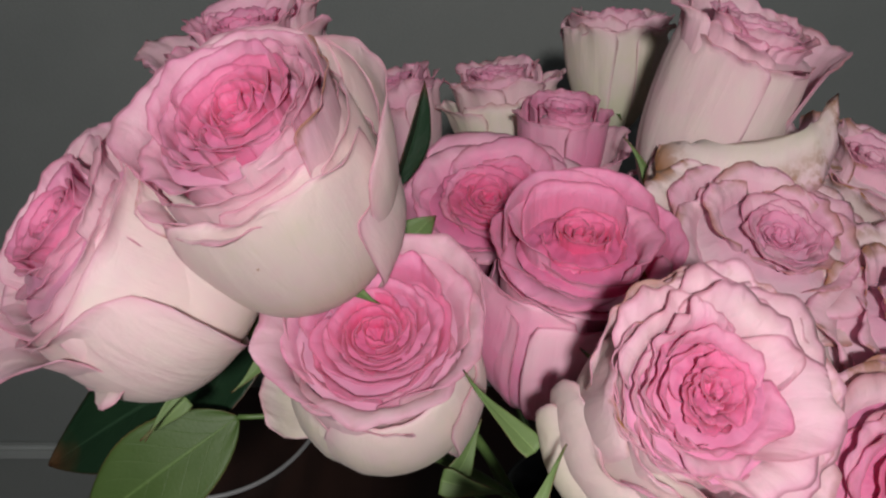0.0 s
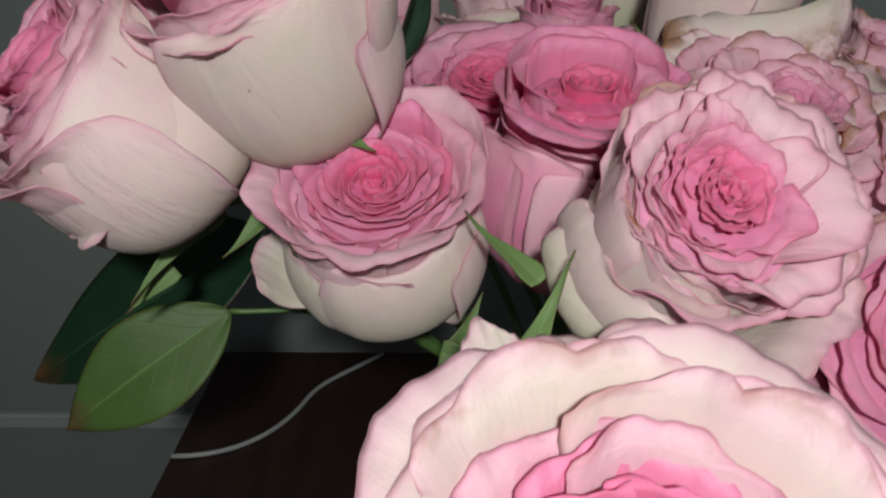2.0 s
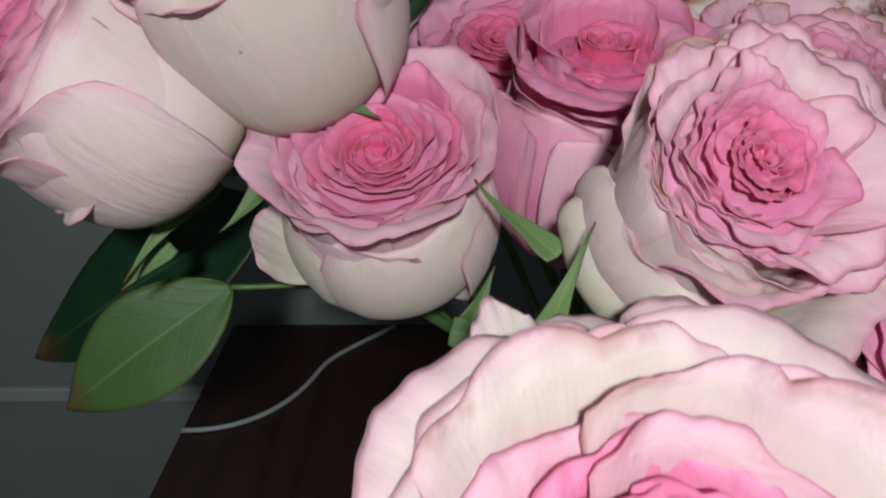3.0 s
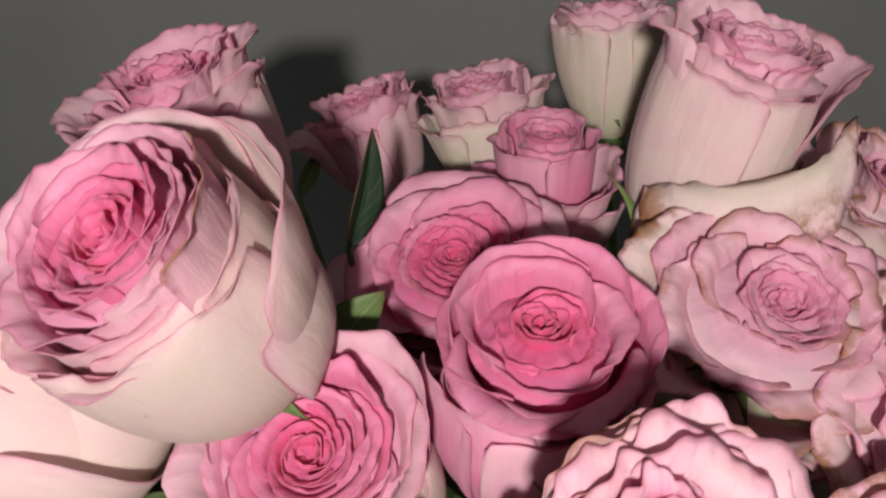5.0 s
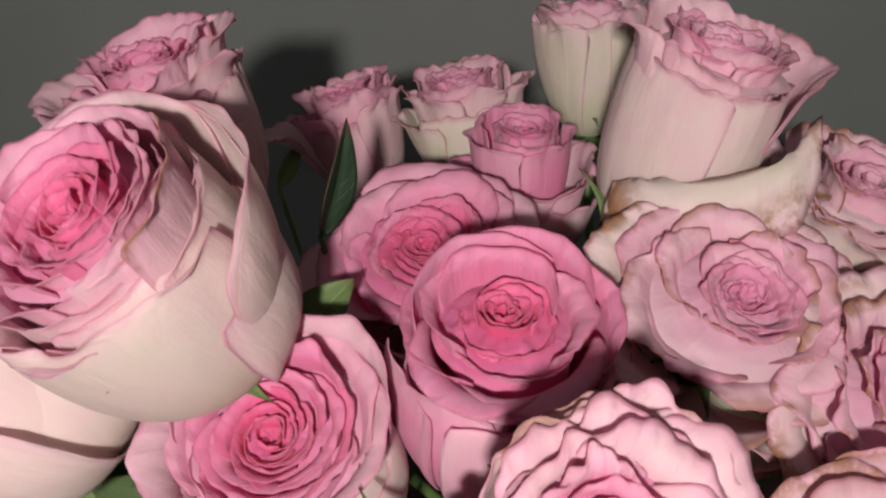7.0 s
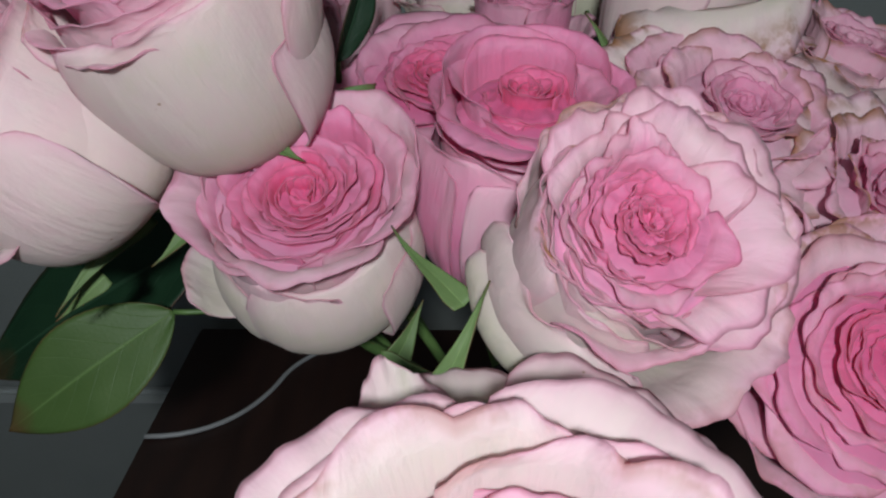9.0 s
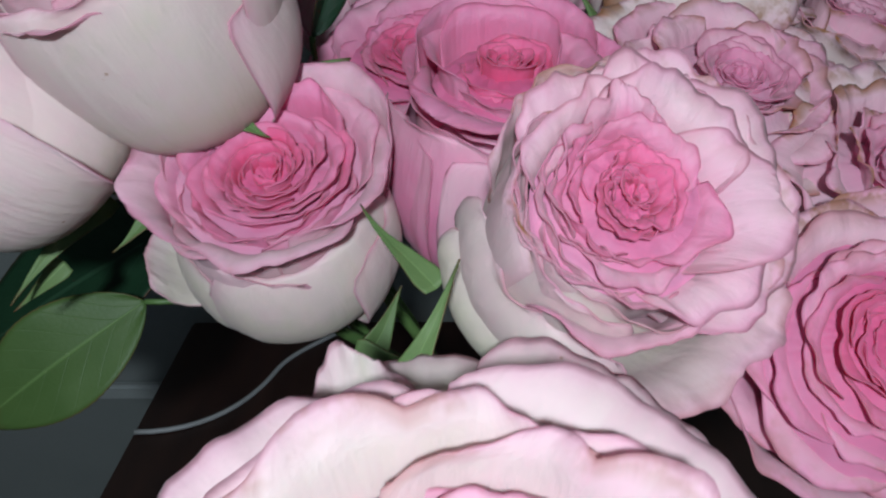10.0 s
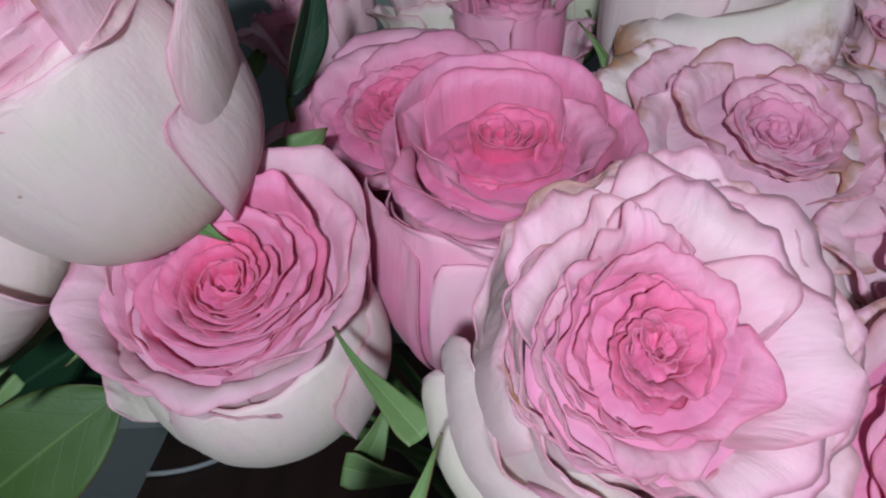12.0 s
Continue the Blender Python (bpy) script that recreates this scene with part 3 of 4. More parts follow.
rose("smaller rose with a coral pink heart and pale guard petals", (-0.0185, 0.239, 0.3305), (-0.06, 0.62, 0.78), 0.0325, 0.058, (20, 0.54, 0.95, 0.98, 0.84), 0, (0.92, 0.62), 0.15, [
    (100, 66, 0.62, 0.97, 0.82, 45, 0.12, 0.66), (-60, 66, 0.60, 0.96, 0.92, 45, 0.10, 0.62), (20, 70, 0.60, 0.96, 0.95, 45, 0.10, 0.58), (-140, 60, 0.66, 0.98, 0.84, 40, 0.12, 0.62), (160, 40, 0.68, 1.04, 0.9, 30, 0.12, 0.66),
    (60, 62, 0.70, 0.94, 0.95, 55, 0.12, 0.48), (-30, 66, 0.68, 0.93, 0.97, 50, 0.10, 0.50), (130, 60, 0.86, 0.96, 0.84, 50, 0.16, 0.44), (-110, 60, 0.86, 0.92, 0.84, 50, 0.16, 0.46),
    (5, 70, 0.76, 0.89, 0.95, 95, 0.34, 0.27, dict(ruffle=0.0018)), (-78, 52, 0.88, 0.90, 0.90, 65, 0.42, 0.27, dict(point=1.5)), (74, 58, 0.82, 0.92, 0.92, 75, 0.34, 0.27), (-44, 52, 0.80, 0.88, 0.94, 70, 0.20, 0.25), (150, 60, 0.98, 0.98, 0.92, 55, 0.22, 0.30), (-140, 56, 0.96, 0.92, 0.92, 40, 0.2, 0.30),
    (-40, 66, 0.80, 0.82, 1.12, 0, 0.06, 0.24, dict(drop=0.5, wave=0.0006, twist=0.02, slope=-0.004)), (34, 76, 0.83, 0.80, 1.26, 0, 0.06, 0.13, dict(wave=0.0006, drop=0.6, twist=0.03, slope=0.004)), (100, 60, 0.92, 0.66, 1.15, 10, 0.1, 0.12), (-80, 54, 0.95, 0.62, 1.12, 20, 0.15, 0.10),
    (-90, 24, 1.16, 0.32, 0.9, 10, 0.25, 0.03, dict(drop=0.5))],
    fine=True, seed=2, loose=1.0, filler=(0.935, 0.04, 0.78), flare=0.68, ruffle=0.0011, tilt=0.05, sepals=(180, 250),
    blades=[((-0.0534, 0.2532, 0.3359), (-0.0677, 0.2457, 0.3173), 0.011, (-0.3, -0.9, 0.2), 0.004), ((-0.0008, 0.2349, 0.2907), (0.0216, 0.2375, 0.2836), 0.011, (0, -0.9, 0.4), 0.003), ((0.0040, 0.2400, 0.2880), (0.0125, 0.2520, 0.3040), 0.010, (0.2, -0.9, 0.2), 0.003)])
rose("deep pink half-open rose with smooth rolled petals", (0.0423, 0.2554, 0.3467), (0.05, 0.76, 0.64), 0.0275, 0.078, (9, 0.30, 0.96, 0.94, 0.85), 100, (0.92, 0.82), 0.1, [
    (175, 85, 0.42, 0.94, 0.84, 40, 0.10, 0.82), (-50, 75, 0.42, 0.90, 0.84, 40, 0.10, 0.80), (62, 75, 0.44, 0.90, 0.84, 45, 0.10, 0.78), (5, 66, 0.52, 0.88, 0.84, 40, 0.08, 0.74),
    (172, 80, 0.62, 0.99, 0.82, 50, 0.24, 0.60), (92, 60, 0.66, 0.92, 0.80, 80, 0.32, 0.58), (-98, 64, 0.64, 0.94, 0.84, 60, 0.24, 0.60), (-14, 72, 0.62, 0.88, 0.92, 45, 0.14, 0.58),
    (-148, 68, 0.90, 1.0, 0.92, 45, 0.20, 0.60), (150, 56, 0.96, 0.98, 0.90, 50, 0.24, 0.58), (-75, 58, 0.86, 0.90, 0.96, 65, 0.18, 0.60), (24, 62, 0.84, 0.88, 0.87, 105, 0.40, 0.56, dict(point=1.0)), (-38, 60, 0.86, 0.88, 0.87, 105, 0.42, 0.58, dict(point=1.6)),
    (108, 48, 1.06, 0.90, 0.88, 60, 0.28, 0.56, dict(point=1.2)), (66, 52, 1.02, 0.82, 0.95, 60, 0.30, 0.46), (-4, 46, 0.92, 0.80, 0.89, 80, 0.34, 0.44, dict(point=3.0, drop=0.5)), (-66, 58, 1.0, 0.78, 0.95, 30, 0.16, 0.46), (-34, 56, 0.95, 0.74, 0.98, 15, 0.10, 0.36, dict(drop=0.5)), (42, 54, 1.0, 0.72, 0.98, 40, 0.22, 0.34, dict(drop=0.4, point=1.5)), (4, 50, 0.92, 0.52, 1.04, 10, 0.10, 0.30, dict(drop=0.6)),
    (-46, 50, 1.04, 0.80, 1.20, 8, 0.06, 0.46, dict(drop=0.5)), (18, 52, 1.04, 0.76, 1.22, 8, 0.06, 0.34, dict(drop=0.5)), (-84, 46, 1.04, 0.74, 1.16, 8, 0.08, 0.40, dict(drop=0.5))],
    fine=True, seed=3, filler=(0.91, 0.07, 0.72), loose=1.6, ruffle=0.0007, tilt=0.0)
rose("pink rose with a crumpled coral heart and pale outer petals", (0.0200, 0.318, 0.3470), (-0.08, 0.68, 0.73), 0.0360, 0.054, (18, 0.46, 0.95, 0.98, 0.85), 60, (0.95, 0.78), 0.2, [
    (0, 70, 0.52, 0.94, 0.82, 55, 0.14, 0.66), (120, 66, 0.54, 1.0, 0.82, 55, 0.14, 0.64), (-110, 66, 0.54, 0.98, 0.82, 55, 0.14, 0.62),
    (60, 62, 0.66, 0.94, 0.8, 60, 0.18, 0.54), (175, 66, 0.66, 1.0, 0.8, 60, 0.18, 0.54), (-60, 62, 0.66, 0.92, 0.8, 70, 0.18, 0.54),
    (115, 60, 0.78, 0.94, 0.8, 65, 0.2, 0.48), (-140, 60, 0.80, 0.96, 0.8, 65, 0.2, 0.50), (15, 60, 0.78, 0.86, 0.85, 70, 0.2, 0.48), (75, 56, 0.90, 0.88, 0.82, 70, 0.22, 0.44),
    (-80, 58, 0.92, 0.86, 0.84, 70, 0.22, 0.44), (170, 60, 0.92, 0.94, 0.84, 65, 0.22, 0.44), (120, 54, 1.0, 0.86, 0.85, 60, 0.22, 0.36), (-30, 56, 0.92, 0.70, 0.98, 50, 0.2, 0.34), (30, 56, 0.95, 0.66, 1.0, 40, 0.2, 0.34),
    (-75, 54, 1.02, 0.56, 1.0, 40, 0.25, 0.28), (-120, 50, 1.0, 0.72, 0.95, 40, 0.22, 0.36), (-45, 50, 1.06, 0.60, 1.0, 15, 0.12, 0.24, dict(drop=0.5)), (22, 62, 1.04, 0.58, 1.05, 12, 0.12, 0.24, dict(drop=0.5)),
    (-52, 36, 1.34, 0.46, 0.9, 35, 0.30, 0.22, dict(ruffle=0.0022)), (-84, 34, 1.26, 0.64, 0.86, 35, 0.26, 0.26), (-20, 36, 1.28, 0.36, 0.9, 30, 0.30, 0.24)],
    seed=4, filler=(0.95, 0.12, 0.8), flare=0.68, loose=3.0, ruffle=0.0017)
rose("ageing pale pink rose with browned crinkled outer petals", (0.1095, 0.279, 0.3480), (0.10, 0.60, 0.79), 0.0355, 0.054, (15, 0.42, 0.94, 1.0, 0.85), 200, (0.58, 0.38), 0.6, [
    (10, 66, 0.50, 0.94, 0.8, 55, 0.16, 0.40), (130, 60, 0.52, 1.0, 0.8, 55, 0.16, 0.40), (-110, 60, 0.52, 1.0, 0.8, 55, 0.16, 0.38),
    (70, 60, 0.66, 0.92, 0.78, 65, 0.2, 0.32), (-50, 58, 0.66, 0.90, 0.8, 60, 0.2, 0.32), (180, 62, 0.66, 1.0, 0.8, 60, 0.2, 0.32),
    (20, 58, 0.80, 0.82, 0.82, 70, 0.22, 0.34), (115, 56, 0.82, 0.90, 0.8, 70, 0.22, 0.34), (-95, 50, 0.84, 0.92, 0.82, 60, 0.2, 0.30), (-150, 56, 0.84, 0.96, 0.84, 60, 0.2, 0.32),
    (70, 54, 0.96, 0.76, 0.85, 70, 0.24, 0.22), (-25, 54, 0.94, 0.70, 0.9, 60, 0.22, 0.18, dict(ruffle=0.0024, wear=0.8)), (150, 56, 0.95, 0.90, 0.86, 60, 0.22, 0.28), (-75, 46, 1.04, 0.80, 0.86, 50, 0.3, 0.09, dict(wear=1.0, ruffle=0.0026)),
    (-115, 40, 1.02, 0.94, 0.86, 60, 0.3, 0.08, dict(wear=1.0, ruffle=0.0028)), (10, 52, 1.04, 0.54, 0.95, 50, 0.3, 0.12, dict(wear=1.0, ruffle=0.0026)), (-45, 50, 1.06, 0.52, 0.95, 30, 0.3, 0.08, dict(wear=1.0, ruffle=0.0024)), (95, 50, 1.08, 0.60, 0.9, 50, 0.3, 0.24),
    (40, 50, 1.12, 0.38, 0.95, 30, 0.35, 0.10, dict(wear=0.8, ruffle=0.0024)), (-15, 50, 1.10, 0.30, 0.95, 20, 0.35, 0.08, dict(wear=0.8))],
    seed=5, filler=(0.965, 0.14, 0.72), flare=0.68, loose=3.0, ruffle=0.0018, shift=(0.0, 0.004))
rose("very large pale cream rose with broad guard petals and pink heart", (-0.0505, 0.2385, 0.3945), (-0.28, 0.61, 0.74), 0.0358, 0.078, (16, 0.44, 0.99, 0.98, 0.95), 10, (0.90, 0.62), 0.1, [
    (175, 80, 0.47, 0.99, 0.9, 45, 0.12, 0.58), (-80, 75, 0.50, 0.97, 0.9, 55, 0.14, 0.54), (60, 75, 0.49, 0.96, 0.95, 45, 0.12, 0.48), (-20, 70, 0.53, 0.94, 0.95, 55, 0.14, 0.42),
    (120, 66, 0.59, 0.96, 0.95, 50, 0.14, 0.44), (-140, 66, 0.60, 0.96, 0.9, 60, 0.16, 0.44), (-60, 62, 0.64, 0.92, 0.95, 70, 0.20, 0.40), (30, 66, 0.65, 0.91, 1.0, 45, 0.10, 0.30, dict(point=1.2)),
    (180, 70, 0.70, 0.93, 0.95, 50, 0.16, 0.36), (100, 58, 0.78, 0.97, 0.96, 25, 0.12, 0.24, dict(drop=0.45, wear=0.8)), (-110, 64, 0.74, 0.92, 0.92, 70, 0.22, 0.34), (-8, 66, 0.75, 0.86, 1.06, 45, 0.12, 0.22, dict(point=1.2)), (58, 70, 0.80, 0.84, 1.12, 10, 0.06, 0.17, dict(drop=0.5, twist=0.02)),
    (112, 68, 0.86, 0.82, 1.12, 10, 0.08, 0.15, dict(drop=0.5, twist=0.02)), (-55, 62, 0.82, 0.80, 0.96, 50, 0.16, 0.19, dict(point=1.0)), (22, 72, 0.94, 0.86, 1.08, 8, 0.06, 0.10, dict(wave=0.0012, drop=0.92, twist=-0.01, ruffle=0.0016)),
    (-20, 48, 0.88, 0.75, 1.0, 80, 0.24, 0.14, dict(point=2.5, drop=0.5)), (-98, 56, 1.04, 0.76, 0.94, 60, 0.30, 0.20), (126, 72, 1.14, 0.72, 0.98, 20, 0.24, 0.15, dict(drop=0.6, twist=0.02)), (176, 60, 1.06, 0.73, 0.98, 25, 0.22, 0.15, dict(drop=0.6)), (110, 60, 0.62, 0.97, 0.92, 35, 0.10, 0.36), (70, 60, 0.66, 0.95, 0.95, 35, 0.10, 0.30), (-160, 58, 1.02, 0.76, 0.96, 45, 0.28, 0.18), (-130, 52, 0.96, 0.82, 1.0, 30, 0.2, 0.14), (100, 56, 0.94, 0.56, 1.08, 8, 0.06, 0.12, dict(drop=0.5))],
    fine=True, seed=6, filler=(0.965, 0.08, 0.64), ruffle=0.0012, loose=0.8, tilt=0.05, shift=(0.005, 0.006),
    blades=[((-0.0300, 0.2390, 0.3610), (-0.0195, 0.2330, 0.3560), 0.007, (0.2, -0.8, 0.6), 0.002)])
rose("large pale cream rose leaning outward over the leaves", (-0.0945, 0.238, 0.3690), (-0.64, 0.46, 0.62), 0.0365, 0.068, (13, 0.42, 0.97, 0.97, 0.95), 70, (0.78, 0.56), 0.1, [
    (175, 75, 0.50, 0.98, 0.9, 45, 0.14, 0.46), (50, 72, 0.50, 0.92, 0.9, 45, 0.12, 0.44), (-70, 72, 0.50, 0.94, 0.9, 45, 0.12, 0.44), (0, 66, 0.60, 0.88, 0.9, 55, 0.14, 0.34), (110, 66, 0.62, 0.95, 0.9, 50, 0.14, 0.32), (-130, 62, 0.62, 0.95, 0.9, 50, 0.14, 0.34),
    (45, 64, 0.74, 0.88, 0.98, 45, 0.14, 0.22), (-50, 62, 0.74, 0.86, 0.95, 60, 0.16, 0.26), (160, 62, 0.76, 0.92, 0.98, 50, 0.16, 0.22), (90, 64, 0.82, 0.86, 1.08, 25, 0.12, 0.14), (5, 60, 0.86, 0.80, 1.06, 60, 0.16, 0.16),
    (125, 62, 0.88, 0.84, 1.08, 30, 0.14, 0.14, dict(wear=0.5)), (-24, 46, 0.86, 0.34, 1.0, 95, 0.40, 0.10, dict(point=2.5, drop=0.6, wave=0.001, ruffle=0.0016)), (70, 72, 0.90, 0.82, 1.2, 50, 0.16, 0.12, dict(wave=0.0012, drop=0.45)), (-55, 54, 1.0, 0.74, 1.0, 90, 0.4, 0.20), (-2, 46, 1.0, 0.74, 1.24, 70, 0.24, 0.13, dict(point=2, drop=0.62)), (38, 62, 0.92, 0.66, 1.22, 40, 0.14, 0.11, dict(drop=0.6)), (-100, 54, 1.0, 0.80, 0.98, 60, 0.3, 0.2)],
    fine=True, seed=7, filler=(0.93, 0.12, 0.8), ruffle=0.0010, sepals=(120, 200, 300),
    blades=[((-0.0734, 0.2529, 0.3350), (-0.1013, 0.2375, 0.3104), 0.012, (0.3, -0.9, 0.3), 0.004), ((-0.0880, 0.2489, 0.3143), (-0.1034, 0.2482, 0.2996), 0.008, (0.2, -0.9, 0.3), 0.003)])
rose("pale pink rose with ruffled mauve top", (-0.0720, 0.338, 0.3990), (-0.20, 0.84, 0.50), 0.0345, 0.070, (14, 0.44, 0.96, 1.0, 0.9), 20, (0.66, 0.50), 0.2, [
    (0, 70, 0.52, 0.94, 0.85, 55, 0.16, 0.44), (110, 66, 0.54, 1.0, 0.85, 55, 0.18, 0.44), (-110, 66, 0.54, 1.0, 0.85, 55, 0.18, 0.42), (55, 62, 0.68, 0.95, 0.85, 55, 0.18, 0.38), (-50, 60, 0.70, 0.90, 0.82, 65, 0.22, 0.36), (180, 62, 0.70, 1.02, 0.85, 60, 0.2, 0.36),
    (10, 60, 0.80, 0.86, 0.85, 60, 0.22, 0.32), (100, 50, 0.86, 1.0, 0.8, 60, 0.24, 0.30), (-85, 52, 0.96, 0.90, 0.76, 50, 0.3, 0.30, dict(point=1)), (-30, 54, 0.92, 0.80, 0.85, 40, 0.26, 0.26), (60, 56, 0.90, 0.88, 0.9, 30, 0.18, 0.22), (20, 56, 0.86, 0.62, 1.05, 20, 0.14, 0.10), (100, 54, 0.9, 0.80, 1.0, 20, 0.15, 0.14), (-50, 50, 0.9, 0.55, 1.0, 20, 0.2, 0.08)],
    seed=8, filler=(0.95, 0.1, 0.6), flare=1.0, ruffle=0.0026)
rose("tall pale pink rose, outer petal folded down like a cuff", (0.1090, 0.330, 0.3950), (0.24, 0.82, 0.50), 0.0315, 0.082, (14, 0.50, 0.97, 1.0, 0.9), 40, (0.48, 0.38), 0.3, [
    (0, 70, 0.56, 0.95, 0.9, 45, 0.14, 0.36), (120, 62, 0.60, 1.0, 0.88, 50, 0.16, 0.36), (-110, 62, 0.60, 1.0, 0.9, 50, 0.16, 0.34), (60, 62, 0.72, 0.96, 0.9, 45, 0.16, 0.32), (-60, 60, 0.74, 0.94, 0.92, 50, 0.18, 0.30), (180, 62, 0.74, 1.0, 0.9, 50, 0.18, 0.30),
    (22, 72, 0.86, 0.86, 1.0, 30, 0.12, 0.17, dict(wave=0.0008)), (95, 54, 0.92, 0.94, 0.88, 50, 0.24, 0.28, dict(ruffle=0.0022)), (-95, 44, 0.80, 1.0, 0.9, 60, 0.2, 0.26, dict(ruffle=0.0022)), (-62, 58, 0.88, 0.90, 1.06, 25, 0.12, 0.16, dict(drop=0.5)),
    (2, 60, 1.02, 0.60, 1.04, 150, 1.00, 0.04, dict(wear=1.0, twist=0.0, ruffle=0.0016, drop=0.42, fold=0.14, slope=0.019, waist=0.85, frill=0.0018)), (62, 44, 1.08, 0.36, 0.85, 55, 0.60, 0.10, dict(wear=1.0, ruffle=0.0022)), (30, 46, 0.96, 0.32, 1.0, 60, 0.3, 0.08, dict(wear=0.8)), (110, 46, 1.0, 0.45, 0.9, 60, 0.4, 0.14)],
    seed=9, filler=(0.95, 0.07, 0.78), ruffle=0.0022, blades=[((0.0866, 0.3151, 0.3609), (0.0780, 0.3320, 0.3850), 0.010, (-0.6, -0.8, 0.1), 0.002)])
rose("cream half-open rose with a pink crinkled rim", (0.0900, 0.448, 0.391), (0.02, 0.97, 0.22), 0.0290, 0.062, (10, 0.5, 0.98, 1.0, 0.95), 0, (0.46, 0.36), 0.3, [
    (0, 70, 0.62, 0.98, 0.9, 40, 0.16, 0.30), (120, 66, 0.66, 1.0, 0.9, 40, 0.16, 0.28), (-120, 66, 0.66, 1.0, 0.9, 40, 0.16, 0.28), (60, 60, 0.84, 0.94, 0.9, 40, 0.18, 0.22), (-55, 60, 0.84, 0.92, 0.9, 45, 0.18, 0.24), (180, 60, 0.84, 0.98, 0.9, 45, 0.2, 0.24),
    (5, 64, 0.92, 0.82, 0.95, 35, 0.16, 0.06, dict(ruffle=0.0022)), (75, 58, 0.98, 0.84, 0.92, 40, 0.2, 0.06, dict(ruffle=0.0022)), (-70, 58, 0.98, 0.82, 0.92, 40, 0.2, 0.04, dict(ruffle=0.0022))], seed=10, filler=(0.97, 0.06, 0.5), ruffle=0.0026)
rose("cream and pink half-open rose in the back row", (0.0310, 0.432, 0.368), (-0.12, 0.92, 0.36), 0.0290, 0.056, (10, 0.5, 0.98, 1.0, 0.9), 50, (0.54, 0.44), 0.3, [
    (0, 70, 0.62, 0.96, 0.9, 40, 0.16, 0.36), (120, 66, 0.66, 1.0, 0.9, 40, 0.16, 0.34), (-120, 66, 0.66, 1.0, 0.9, 40, 0.16, 0.34), (50, 60, 0.84, 0.90, 0.9, 40, 0.2, 0.24), (-55, 60, 0.86, 0.88, 0.85, 45, 0.22, 0.22), (180, 60, 0.84, 0.98, 0.9, 45, 0.2, 0.26),
    (10, 60, 0.94, 0.74, 1.0, 30, 0.18, 0.06), (80, 56, 1.0, 0.84, 0.9, 40, 0.25, 0.14), (-70, 54, 1.02, 0.66, 0.92, 50, 0.3, 0.08)], seed=11, filler=(0.97, 0.06, 0.5), ruffle=0.0026)
rose("mauve pink half-open rose in the back row", (-0.0230, 0.445, 0.360), (-0.25, 0.90, 0.30), 0.0290, 0.058, (10, 0.5, 0.98, 1.0, 0.9), 90, (0.62, 0.52), 0.3, [
    (0, 66, 0.62, 0.96, 0.9, 45, 0.18, 0.46), (120, 62, 0.66, 1.0, 0.9, 45, 0.18, 0.44), (-120, 62, 0.66, 1.0, 0.9, 45, 0.2, 0.42), (50, 58, 0.84, 0.92, 0.85, 45, 0.2, 0.36), (-55, 58, 0.90, 0.86, 0.8, 45, 0.25, 0.34), (180, 58, 0.84, 0.98, 0.9, 45, 0.2, 0.36),
    (10, 54, 0.90, 0.72, 0.95, 30, 0.2, 0.24), (75, 50, 0.98, 0.80, 0.9, 40, 0.25, 0.2), (-85, 46, 1.2, 0.78, 0.75, 50, 0.35, 0.3)], seed=12, filler=(0.97, 0.06, 0.5), ruffle=0.0030)
rose("mauve pink bud with flaring outer petals", (0.0540, 0.370, 0.3600), (0.02, 0.88, 0.46), 0.0240, 0.068, (10, 0.5, 0.96, 0.98, 0.95), 30, (0.62, 0.52), 0.2, [
    (0, 72, 0.62, 0.94, 0.95, 35, 0.14, 0.52), (120, 66, 0.66, 1.0, 0.95, 40, 0.14, 0.54), (-120, 66, 0.66, 1.0, 0.95, 40, 0.14, 0.54), (60, 66, 0.80, 0.92, 0.95, 45, 0.16, 0.48), (-60, 66, 0.82, 0.92, 0.95, 45, 0.16, 0.46), (180, 66, 0.8, 0.98, 0.95, 45, 0.16, 0.5),
    (15, 60, 1.0, 0.66, 0.85, 30, 0.25, 0.30), (75, 54, 1.2, 0.72, 0.82, 35, 0.34, 0.26, dict(ruffle=0.0022)), (-50, 54, 1.2, 0.60, 0.85, 45, 0.40, 0.42, dict(wear=0.7, ruffle=0.0026)), (40, 50, 1.25, 0.56, 0.88, 30, 0.34, 0.20, dict(ruffle=0.0022)), (-95, 46, 1.2, 0.62, 0.75, 50, 0.3, 0.50), (35, 46, 1.1, 0.35, 0.95, 20, 0.2, 0.22), (130, 50, 1.1, 0.7, 0.85, 40, 0.3, 0.36)], seed=13, filler=(0.95, 0.06, 0.5), ruffle=0.0013)
